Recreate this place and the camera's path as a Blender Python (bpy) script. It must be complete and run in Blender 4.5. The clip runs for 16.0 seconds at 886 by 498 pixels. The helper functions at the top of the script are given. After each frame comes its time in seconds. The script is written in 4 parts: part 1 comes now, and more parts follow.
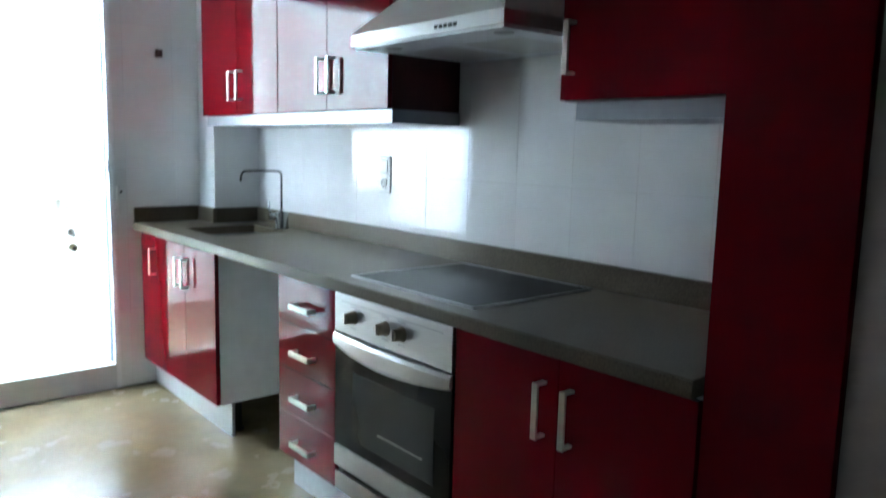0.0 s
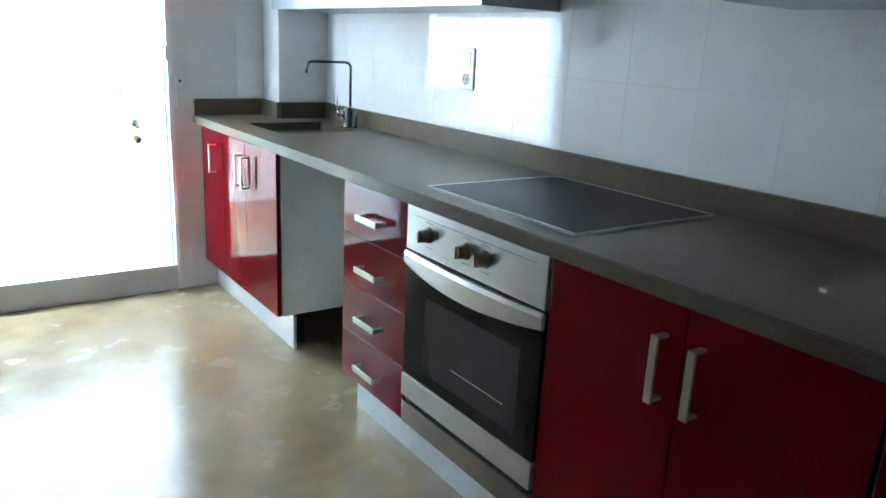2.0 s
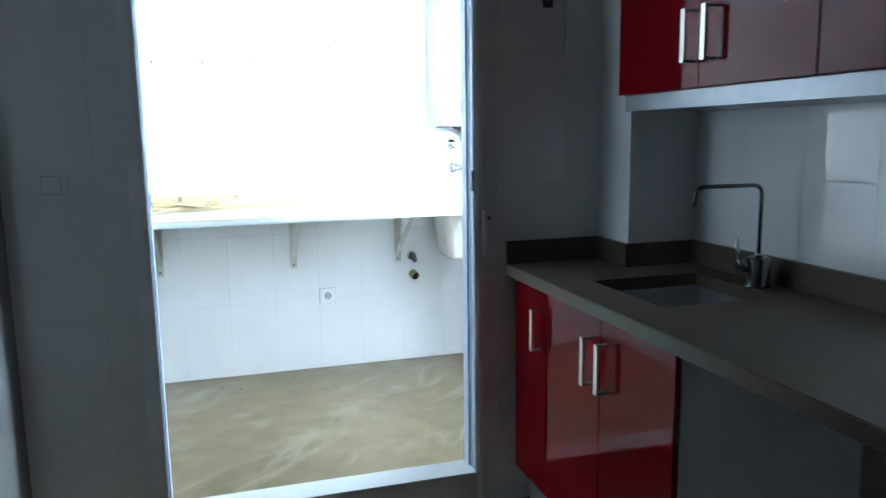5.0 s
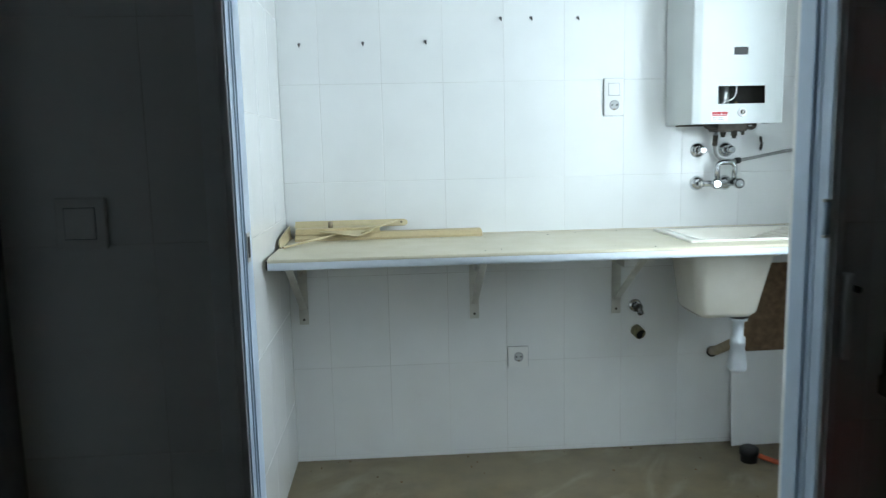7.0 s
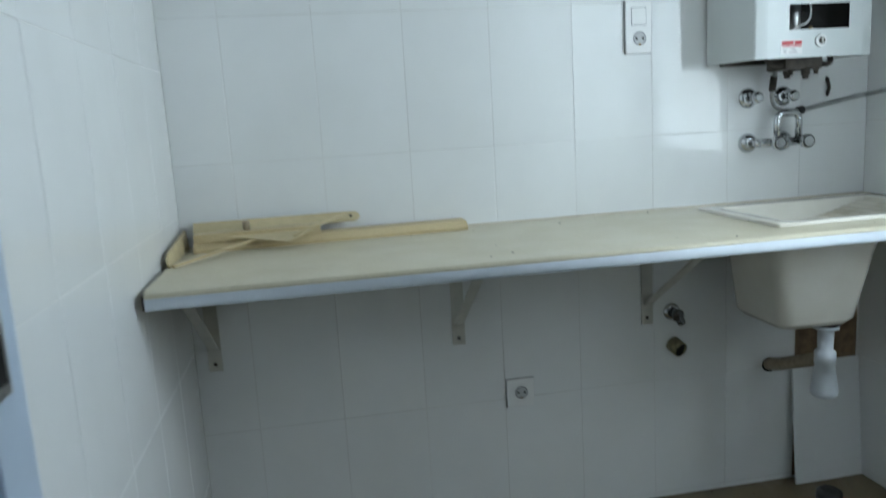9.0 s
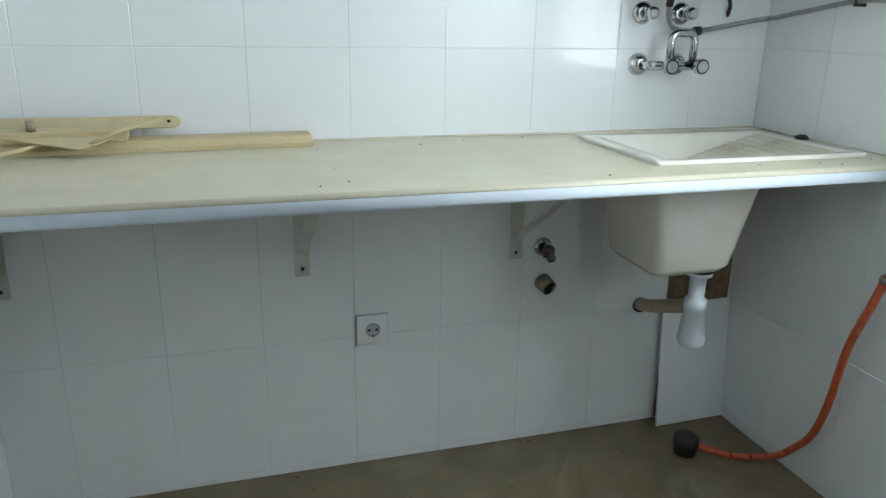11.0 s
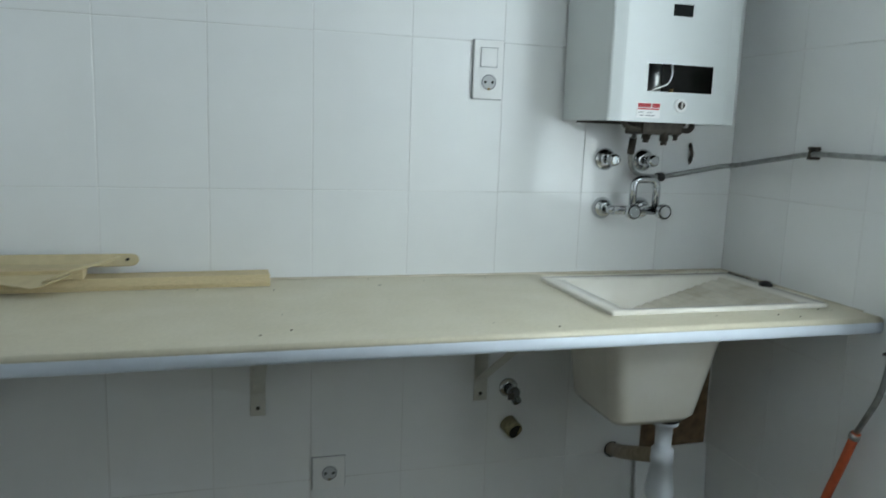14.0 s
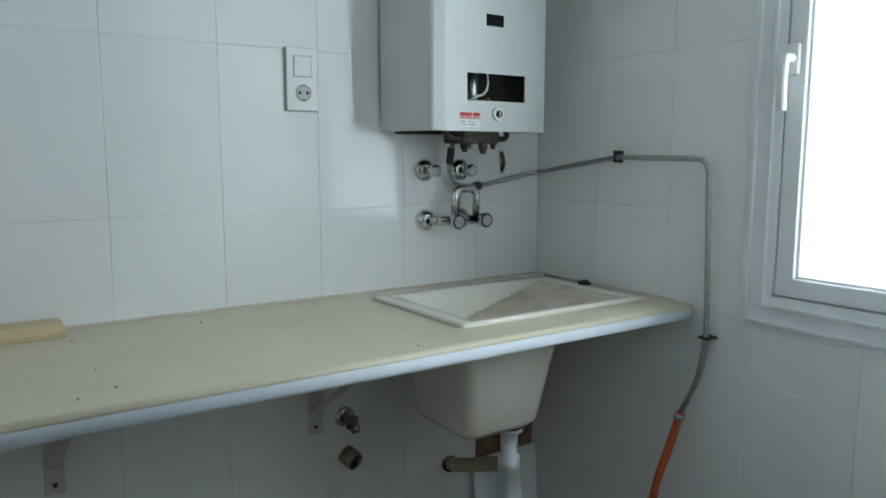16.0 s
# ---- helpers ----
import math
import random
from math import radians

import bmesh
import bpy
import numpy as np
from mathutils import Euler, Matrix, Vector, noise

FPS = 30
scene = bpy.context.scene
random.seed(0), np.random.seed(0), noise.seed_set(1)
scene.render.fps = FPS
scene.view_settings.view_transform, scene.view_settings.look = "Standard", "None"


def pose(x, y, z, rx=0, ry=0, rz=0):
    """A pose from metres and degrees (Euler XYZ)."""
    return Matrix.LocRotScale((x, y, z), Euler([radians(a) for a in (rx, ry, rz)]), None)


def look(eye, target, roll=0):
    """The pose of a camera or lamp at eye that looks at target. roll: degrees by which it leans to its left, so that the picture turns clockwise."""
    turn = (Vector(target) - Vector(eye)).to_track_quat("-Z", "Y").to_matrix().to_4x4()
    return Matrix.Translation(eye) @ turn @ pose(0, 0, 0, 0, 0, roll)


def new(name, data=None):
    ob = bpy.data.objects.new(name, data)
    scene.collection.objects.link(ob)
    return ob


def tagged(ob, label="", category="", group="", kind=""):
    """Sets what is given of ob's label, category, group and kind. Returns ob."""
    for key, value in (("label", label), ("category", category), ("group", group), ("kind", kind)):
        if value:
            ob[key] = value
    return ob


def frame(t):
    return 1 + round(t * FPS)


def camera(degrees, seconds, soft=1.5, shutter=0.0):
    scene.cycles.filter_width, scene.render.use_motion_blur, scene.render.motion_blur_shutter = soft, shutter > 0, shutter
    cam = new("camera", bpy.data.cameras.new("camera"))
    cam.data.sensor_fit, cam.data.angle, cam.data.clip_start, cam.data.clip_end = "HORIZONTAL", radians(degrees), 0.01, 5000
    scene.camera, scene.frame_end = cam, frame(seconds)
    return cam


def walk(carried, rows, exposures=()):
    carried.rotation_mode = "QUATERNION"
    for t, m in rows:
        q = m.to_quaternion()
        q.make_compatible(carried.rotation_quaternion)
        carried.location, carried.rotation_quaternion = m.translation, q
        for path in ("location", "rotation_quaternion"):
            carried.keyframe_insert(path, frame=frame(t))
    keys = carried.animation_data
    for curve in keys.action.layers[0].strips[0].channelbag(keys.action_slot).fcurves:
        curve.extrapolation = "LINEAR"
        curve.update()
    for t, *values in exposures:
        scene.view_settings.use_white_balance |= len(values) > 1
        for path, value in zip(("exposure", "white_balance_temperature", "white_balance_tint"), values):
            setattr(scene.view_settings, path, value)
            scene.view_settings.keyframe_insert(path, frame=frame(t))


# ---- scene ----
cam = camera(62.0, 16.0, soft=1.3, shutter=0.5)
PATH = [
    (0, (0.681, 0.253, 1.29), (1.96, 1.766, 1.019), 1.4),
    (0.5, (0.774, 0.24, 1.258), (1.926, 1.813, 0.813), 2.6),
    (1, (0.821, 0.276, 1.251), (1.867, 1.893, 0.711), 3.2),
    (1.5, (0.853, 0.431, 1.248), (1.883, 2.05, 0.683), 2.9),
    (2, (0.847, 0.554, 1.258), (1.959, 2.127, 0.723), 2.9),
    (2.5, (0.887, 0.692, 1.271), (2.033, 2.261, 0.796), 3.4),
    (3, (0.947, 0.86, 1.294), (1.912, 2.575, 0.939), 2.1),
    (3.5, (0.921, 1.104, 1.296), (1.723, 2.911, 0.998), -0.8),
    (3.7, (0.908, 1.207, 1.306), (1.66, 3.042, 1.046), -1.6),
    (5.8, (1.062, 2.326, 1.308), (1.596, 4.225, 0.981), -0.2),
    (6, (1.076, 2.445, 1.305), (1.595, 4.349, 0.982), -0.4),
    (6.5, (1.112, 2.685, 1.297), (1.3405, 4.649, 0.992), -0.9),
    (7, (1.047, 2.962, 1.294), (1.1675, 4.94, 1.019), -1.3),
    (7.5, (1.066, 3.223, 1.269), (1.131, 5.202, 0.987), -2.0),
    (8, (1.045, 3.457, 1.258), (0.978, 5.436, 0.974), -2.3),
    (8.5, (0.969, 3.676, 1.26), (1.13, 5.65, 0.989), -3.2),
    (9, (0.974, 3.817, 1.246), (1.3015, 5.758, 0.904), -3.4),
    (9.5, (1.023, 3.968, 1.231), (1.408, 5.828, 0.605), -1.9),
    (10, (1.103, 4.049, 1.246), (1.536, 5.889, 0.594), -1.5),
    (10.2, (1.127, 4.067, 1.241), (1.612, 5.897, 0.596), -1.6),
    (12.3, (1.204, 3.997, 1.28), (1.747, 5.853, 0.77), 3.4),
    (12.5, (1.221, 4.012, 1.285), (1.729, 5.888, 0.817), 2.7),
    (13, (1.259, 4.021, 1.298), (1.727, 5.929, 0.921), 1.9),
    (13.5, (1.275, 4.022, 1.302), (1.768, 5.93, 0.96), 1.5),
    (14, (1.283, 4.043, 1.316), (1.832, 5.94, 1.0), 2.0),
    (14.5, (1.246, 4.108, 1.356), (1.991, 5.952, 1.142), 2.6),
    (15, (1.187, 4.175, 1.349), (2.109, 5.945, 1.214), 1.0),
    (15.5, (1.189, 4.19, 1.321), (2.226, 5.891, 1.151), -0.1),
    (16, (1.187, 4.193, 1.301), (2.305, 5.831, 1.044), 0.1),
]
EXPOSURES = [(0, 3.35, 5900, 10), (1, 3.5, 5900, 10), (2.5, 3.6, 5850, 10), (3, 2.95, 5750, 10), (3.5, 2.15, 5650, 10), (5.8, 0.28, 5800, 10),
             (6.5, -0.40, 6050, 7), (7, -0.75, 6200, 7), (8, -1.03, 6200, 8), (9, -1.39, 6150, 8), (9.5, -1.12, 6250, 8), (10.2, -0.98, 6400, 9),
             (12.5, -1.13, 6450, 8), (13.2, -1.47, 6450, 8), (14.5, -1.62, 6450, 8), (15, -1.82, 6450, 8), (16, -1.83, 6400, 8)]
walk(cam, [(t, look(eye, target, roll)) for t, eye, target, roll in PATH], EXPOSURES)

# ---- light ----
world = bpy.data.worlds.new("sky")
world.use_nodes = True
scene.world = world
sky = world.node_tree.nodes.new("ShaderNodeTexSky")
sky.sky_type, sky.sun_disc = "NISHITA", False
sky.sun_elevation, sky.sun_rotation = radians(38), radians(200)
back = world.node_tree.nodes["Background"]
back.inputs["Strength"].default_value = 0.12
world.node_tree.links.new(sky.outputs["Color"], back.inputs["Color"])


def area_light(name, m, sx, sy, watts, colour, spread):
    data = bpy.data.lights.new(name, "AREA")
    data.shape, data.size, data.size_y, data.energy, data.color, data.spread = "RECTANGLE", sx, sy, watts, colour, radians(spread)
    ob = new(name, data)
    ob.matrix_world = m
    return ob


# ---- plan (metres) ----
KX = 2.517            # kitchen wall behind the counter
KY = 4.20             # kitchen face of the partition
PT = 0.10             # partition thickness
LX0, LX1 = 0.622, 2.61
LY0, LY1 = KY + PT, 5.795
LZ = 0.06             # laundry floor
CEIL = 2.50
DX0, DX1 = 0.780, 1.797  # opening between kitchen and laundry
DZ0, DZ1 = 0.129, 2.12
LEFT = 0.40           # kitchen wall opposite the counter
WY0, WY1, WZ0, WZ1 = 4.365, 5.115, 0.945, 2.12  # laundry window

# daylight of the sky in the window's opening
area_light("window_daylight", look((LX1 + 0.17, (WY0 + WY1) / 2, (WZ0 + WZ1) / 2), (LX1 - 1, (WY0 + WY1) / 2, (WZ0 + WZ1) / 2 + 0.10)),
           0.965, 1.46, 91, (0.84, 0.97, 1.03), 178)


# ---- materials ----
def material(name, colour, rough=0.5, metal=0.0, grain=0.0, grain_scale=40.0, stain=0.0, stain_scale=3.0, stain_colour=None,
             bump=0.0, bump_scale=60.0, coat=0.0, per_object=0.0, rough_var=0.0, stretch=None, spec=0.5, swirl=0.0, bump_detail=4, bump_stretch=None, streak=0.0, streak_colour=None, streak_scale=2.0):
    mat = bpy.data.materials.new(name)
    mat.use_nodes = True
    nt = mat.node_tree
    n, l = nt.nodes, nt.links
    bsdf = n["Principled BSDF"]
    bsdf.inputs["Roughness"].default_value = rough
    bsdf.inputs["Metallic"].default_value = metal
    bsdf.inputs["Coat Weight"].default_value = coat
    bsdf.inputs["Coat Roughness"].default_value = 0.04
    bsdf.inputs["Specular IOR Level"].default_value = spec
    bsdf.inputs["Base Color"].default_value = (*colour, 1)
    geo = n.new("ShaderNodeNewGeometry")
    where = geo.outputs["Position"]
    if stretch:
        mp = n.new("ShaderNodeMapping")
        mp.inputs["Scale"].default_value = stretch
        l.new(where, mp.inputs["Vector"])
        where = mp.outputs["Vector"]

    def noise_at(scale, detail, twist=0.0, pull=None):
        t = n.new("ShaderNodeTexNoise")
        t.inputs["Distortion"].default_value = twist
        t.inputs["Scale"].default_value, t.inputs["Detail"].default_value = scale, detail
        if pull:
            pm = n.new("ShaderNodeMapping")
            pm.vector_type = "TEXTURE"
            pm.inputs["Scale"].default_value = pull[:3]
            pm.inputs["Rotation"].default_value = (0, 0, radians(sum(pull[3:])))
            l.new(where, pm.inputs["Vector"])
            l.new(pm.outputs["Vector"], t.inputs["Vector"])
        else:
            l.new(where, t.inputs["Vector"])
        return t.outputs["Fac"]

    def mix(fac, a, b):
        m = n.new("ShaderNodeMix")
        m.data_type = "RGBA"
        if hasattr(fac, "links"):
            l.new(fac, m.inputs[0])
        else:
            m.inputs[0].default_value = fac
        for s, v in ((m.inputs[6], a), (m.inputs[7], b)):
            if hasattr(v, "links"):
                l.new(v, s)
            else:
                s.default_value = (*v, 1)
        return m.outputs[2]

    def ramp(fac, lo, hi, a=0.0, b=1.0):
        m = n.new("ShaderNodeMapRange")
        m.inputs[1].default_value, m.inputs[2].default_value = lo, hi
        m.inputs[3].default_value, m.inputs[4].default_value = a, b
        l.new(fac, m.inputs[0])
        return m.outputs[0]

    tone = colour
    if grain:
        dark = tuple(c * (1 - grain) for c in colour)
        light = tuple(min(1, c * (1 + grain)) for c in colour)
        tone = mix(ramp(noise_at(grain_scale, 6), 0.3, 0.7), dark, light)
    if stain:
        tone = mix(ramp(noise_at(stain_scale, 5, swirl), 0.36, 0.78, 0, stain), tone, stain_colour or tuple(c * 0.5 for c in colour))
    if streak:   # thin winding marks where the noise crosses its middle, broken up by a second noise
        fold = n.new("ShaderNodeMath")
        fold.operation = "PINGPONG"
        fold.inputs[1].default_value = 0.5
        l.new(noise_at(streak_scale, 5, 0.5, (2.6, 1, 1, 48)), fold.inputs[0])
        gate = n.new("ShaderNodeMath")
        gate.operation = "MULTIPLY"
        l.new(ramp(fold.outputs[0], 0.43, 0.5, 0, streak), gate.inputs[0])
        l.new(ramp(noise_at(streak_scale * 0.6, 5), 0.47, 0.66), gate.inputs[1])
        tone = mix(gate.outputs[0], tone, streak_colour)
    if per_object:
        info = n.new("ShaderNodeObjectInfo")
        tone = mix(ramp(info.outputs["Random"], 0, 1, 0, per_object), tone, tuple(c * 0.8 for c in colour))
    if hasattr(tone, "links"):
        l.new(tone, bsdf.inputs["Base Color"])
    if rough_var:
        l.new(ramp(noise_at(stain_scale * 2.3, 6), 0.3, 0.7, max(0.02, rough - rough_var), rough + rough_var), bsdf.inputs["Roughness"])
    if bump:
        b = n.new("ShaderNodeBump")
        b.inputs["Strength"].default_value, b.inputs["Distance"].default_value = bump, 0.002
        l.new(noise_at(bump_scale, bump_detail, 0.0, bump_stretch), b.inputs["Height"])
        l.new(b.outputs["Normal"], bsdf.inputs["Normal"])
    return mat


TILE = material("glazed_tile", (0.84, 0.85, 0.85), 0.02, spec=0.7, grain=0.02, grain_scale=7, bump=0.085, bump_scale=30, bump_detail=0.8, bump_stretch=(1, 1, 2.5), per_object=0.12, stain=0.1, stain_scale=5,
                stain_colour=(0.78, 0.78, 0.76))
GROUT = material("grout", (0.80, 0.80, 0.79), 0.9, grain=0.08, grain_scale=60, bump=0.3, stain=0.9, stain_scale=2.2, stain_colour=(0.46, 0.45, 0.43))
# wall colour set dark so that less light bounces into the kitchen
LOW_BOUNCE_PLASTER = material("low_bounce_plaster", (0.25, 0.258, 0.26), 0.85, grain=0.06, grain_scale=25, bump=0.2, bump_scale=120)
RETURN_PAINT = material("beige_wall_paint", (0.40, 0.33, 0.29), 0.8, grain=0.05, grain_scale=25, bump=0.2, bump_scale=120)
WHITE_PAINT = material("white_paint", (0.80, 0.80, 0.79), 0.75, grain=0.03, grain_scale=15, bump=0.15, bump_scale=150)
FLOOR = material("polished_floor", (0.225, 0.172, 0.094), 0.21, grain=0.22, grain_scale=7, stain=0.65, stain_scale=2.6, stain_colour=(0.36, 0.315, 0.22),
                 bump=0.20, bump_scale=17, rough_var=0.11, swirl=0.8, spec=0.36)
FLOOR2 = material("dusty_floor", (0.155, 0.118, 0.060), 0.32, grain=0.22, grain_scale=9, stain=0.55, stain_scale=3.2, stain_colour=(0.24, 0.20, 0.13),
                  bump=0.05, bump_scale=70, swirl=1.0, streak=0.36, streak_colour=(0.42, 0.39, 0.31), streak_scale=4.5)
RED = material("red_lacquer", (0.145, 0.0016, 0.0064), 0.05, grain=0.03, grain_scale=3, bump=0.012, bump_scale=5, spec=0.17)
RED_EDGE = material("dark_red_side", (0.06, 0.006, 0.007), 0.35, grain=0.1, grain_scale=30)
MELAMINE = material("white_melamine", (0.80, 0.82, 0.81), 0.45, grain=0.03, grain_scale=20, stain=0.15, stain_scale=6)
ALU = material("brushed_aluminium", (0.58, 0.55, 0.51), 0.36, 1.0, grain=0.06, grain_scale=40, stretch=(1, 1, 20))
PLINTH = material("plinth_aluminium", (0.68, 0.71, 0.75), 0.36, 0.45, grain=0.05, grain_scale=30, stain=0.2, stain_scale=6)
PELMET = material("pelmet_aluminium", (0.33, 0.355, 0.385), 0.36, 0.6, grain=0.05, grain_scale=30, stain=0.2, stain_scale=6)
STEEL = material("stainless_steel", (0.53, 0.53, 0.52), 0.30, 1.0, grain=0.05, grain_scale=30, stretch=(1, 1, 30), stain=0.15, stain_scale=8)
STONE = material("grey_composite_stone", (0.110, 0.092, 0.063), 0.34, grain=0.22, grain_scale=160, stain=0.12, stain_scale=5, spec=0.16,
                 stain_colour=(0.17, 0.15, 0.112), bump=0.04, bump_scale=200)
SINK = material("brushed_sink_steel", (0.24, 0.245, 0.25), 0.42, 0.9, grain=0.15, grain_scale=60, stain=0.2, stain_scale=9)
BLACK_GLASS = material("black_glass", (0.012, 0.013, 0.013), 0.10, grain=0.1, grain_scale=5, spec=0.22)
HOB_GLASS = material("hob_glass", (0.013, 0.016, 0.0155), 0.30, grain=0.1, grain_scale=5, spec=0.045, stain=0.2, stain_scale=4, stain_colour=(0.019, 0.022, 0.021))
DARK_STEEL = material("dark_chrome", (0.20, 0.21, 0.21), 0.22, 1.0, grain=0.1, grain_scale=30)
TRAP = material("bluish_white_plastic", (0.70, 0.74, 0.79), 0.3, grain=0.02, grain_scale=30)
SOCKET_FACE = material("grey_socket_face", (0.46, 0.47, 0.48), 0.5, grain=0.05, grain_scale=30)
FILLER = material("dull_steel", (0.40, 0.38, 0.36), 0.24, 1.0, grain=0.08, grain_scale=30, stain=0.4, stain_scale=14)
OVEN_GLASS = material("oven_glass", (0.028, 0.033, 0.032), 0.12, grain=0.15, grain_scale=6)
DARK = material("dark_void", (0.010, 0.009, 0.008), 0.9, grain=0.3, grain_scale=30)
CREAM = material("cream_laminate", (0.60, 0.55, 0.415), 0.38, grain=0.05, grain_scale=120, stain=0.35, stain_scale=4, stain_colour=(0.52, 0.47, 0.35), rough_var=0.08)
# white edge band with the sky's bluish reflection put into its colour
SKY_TINTED_EDGE = material("sky_tinted_edge_band", (0.62, 0.67, 0.73), 0.5, grain=0.03, grain_scale=30)
CERAMIC = material("cream_ceramic", (0.78, 0.745, 0.67), 0.16, grain=0.03, grain_scale=12, stain=0.3, stain_scale=9, stain_colour=(0.55, 0.49, 0.36))
STAINED = material("grimy_ceramic", (0.71, 0.66, 0.55), 0.25, grain=0.05, grain_scale=20, stain=0.5, stain_scale=16, stain_colour=(0.36, 0.29, 0.17), bump=0.1, bump_scale=60)
KNOB = material("bronze_knob", (0.46, 0.40, 0.30), 0.45, 0.1, grain=0.15, grain_scale=40)
# white jambs; the window's blue light is mixed into their colour
BLUE_LIT_PVC = material("blue_lit_frame", (0.54, 0.64, 0.77), 0.34, grain=0.03, grain_scale=20, stain=0.2, stain_scale=7)
SILL = material("threshold_white", (0.66, 0.69, 0.71), 0.4, grain=0.04, grain_scale=20, stain=0.3, stain_scale=5, stain_colour=(0.52, 0.52, 0.48))
WIN_PVC = material("window_white", (0.86, 0.88, 0.90), 0.32, grain=0.03, grain_scale=20, stain=0.15, stain_scale=7)
ENAMEL = material("white_enamel", (0.66, 0.69, 0.685), 0.30, grain=0.02, grain_scale=9, bump=0.02, bump_scale=30)
CHROME = material("chrome", (0.60, 0.61, 0.62), 0.10, 1.0, grain=0.05, grain_scale=30)
DULL_PIPE = material("galvanised_pipe", (0.38, 0.385, 0.38), 0.28, 0.9, grain=0.2, grain_scale=60)
BRASS = material("old_brass", (0.24, 0.17, 0.075), 0.42, 0.9, grain=0.3, grain_scale=60)
OLD_PIPE = material("tarnished_pipe", (0.27, 0.24, 0.14), 0.45, 0.6, grain=0.4, grain_scale=70)
IRON = material("dark_iron", (0.06, 0.05, 0.04), 0.5, 0.5, grain=0.4, grain_scale=50)
RUBBER = material("black_rubber", (0.02, 0.02, 0.02), 0.6, grain=0.3, grain_scale=40)
HOSE = material("orange_hose", (0.50, 0.09, 0.03), 0.45, grain=0.15, grain_scale=50)
WHITE_PLASTIC = material("white_plastic", (0.80, 0.80, 0.79), 0.28, grain=0.02, grain_scale=30)
BEIGE_PLASTIC = material("beige_plastic", (0.36, 0.29, 0.20), 0.5, grain=0.2, grain_scale=40)
PALE_PAINT = material("pale_painted_metal", (0.60, 0.585, 0.53), 0.42, grain=0.05, grain_scale=50, stain=0.25, stain_scale=14)
CREAM_PAINT = material("cream_painted_metal", (0.57, 0.475, 0.285), 0.42, grain=0.06, grain_scale=50, stain=0.3, stain_scale=14)
WOOD = material("pale_wood", (0.56, 0.45, 0.26), 0.55, grain=0.16, grain_scale=30, stretch=(3, 40, 40), bump=0.15, bump_scale=90)
MORTAR = material("brown_mortar", (0.20, 0.13, 0.075), 0.95, grain=0.4, grain_scale=35, stain=0.5, stain_scale=18, bump=0.9, bump_scale=45)
RED_INK = material("red_ink", (0.55, 0.04, 0.05), 0.5, grain=0.05)
GREY_INK = material("grey_ink", (0.25, 0.25, 0.27), 0.5, grain=0.05)
DIRT = material("dirt_specks", (0.07, 0.05, 0.03), 0.9, grain=0.4, grain_scale=90)
GLASS = bpy.data.materials.new("clear_glass")
GLASS.use_nodes = True
g = GLASS.node_tree.nodes["Principled BSDF"]
g.inputs["Transmission Weight"].default_value, g.inputs["Roughness"].default_value, g.inputs["IOR"].default_value = 1.0, 0.0, 1.45


# ---- mesh helpers ----
def box(bm, x0, x1, y0, y1, z0, z1, bevel=0.0, seg=2):
    m = Matrix.Translation(((x0 + x1) / 2, (y0 + y1) / 2, (z0 + z1) / 2)) @ Matrix.Diagonal((abs(x1 - x0), abs(y1 - y0), abs(z1 - z0), 1))
    made = bmesh.ops.create_cube(bm, size=1, matrix=m)["verts"]
    if bevel:
        edges = list({e for v in made for e in v.link_edges})
        bmesh.ops.bevel(bm, geom=edges, offset=bevel, segments=seg, profile=0.7, affect="EDGES")
    return bm


def boxed(*a, **k):
    return box(bmesh.new(), *a, **k)


def tube(bm, points, radius, sides=12, cap=True):
    """A round tube of one or several radii along points."""
    pts = [Vector(p) for p in points]
    radii = radius if isinstance(radius, (list, tuple)) else [radius] * len(pts)
    rings, up = [], None
    for i, p in enumerate(pts):
        d = (pts[min(i + 1, len(pts) - 1)] - pts[max(i - 1, 0)])
        d = d.normalized() if d.length > 1e-9 else Vector((0, 0, 1))
        if up is None or abs(up.dot(d)) > 0.98:
            up = Vector((0, 0, 1)) if abs(d.z) < 0.9 else Vector((1, 0, 0))
        a = (up - d * up.dot(d)).normalized()
        up, b = a, d.cross(a)
        rings.append([bm.verts.new(p + radii[i] * (math.cos(t) * a + math.sin(t) * b)) for t in (2 * math.pi * k / sides for k in range(sides))])
    for r, s in zip(rings, rings[1:]):
        for k in range(sides):
            bm.faces.new((r[k], r[(k + 1) % sides], s[(k + 1) % sides], s[k])).smooth = True
    if cap:
        bm.faces.new(rings[0][::-1])
        bm.faces.new(rings[-1])
    return bm


def curve(points, bend=0.03, steps=6):
    """Points with their corners rounded."""
    pts, out = [Vector(p) for p in points], [Vector(points[0])]
    for a, b, c in zip(pts, pts[1:], pts[2:]):
        p, q = b + (a - b).normalized() * min(bend, (a - b).length / 2), b + (c - b).normalized() * min(bend, (c - b).length / 2)
        for k in range(steps + 1):
            t = k / steps
            out.append((1 - t) ** 2 * p + 2 * t * (1 - t) * b + t * t * q)
    return out + [pts[-1]]


def ring(bm, x0, x1, y0, y1, z, r, n=5):
    """A rectangle with rounded corners, as a loop of vertices."""
    out = []
    for cx, cy, a0 in ((x1 - r, y1 - r, 0), (x0 + r, y1 - r, 90), (x0 + r, y0 + r, 180), (x1 - r, y0 + r, 270)):
        out += [bm.verts.new((cx + r * math.cos(radians(a0 + 90 * k / n)), cy + r * math.sin(radians(a0 + 90 * k / n)), z)) for k in range(n + 1)]
    return out


def bridge(bm, a, b, smooth=True):
    for k in range(len(a)):
        bm.faces.new((a[k], a[(k + 1) % len(a)], b[(k + 1) % len(b)], b[k])).smooth = smooth


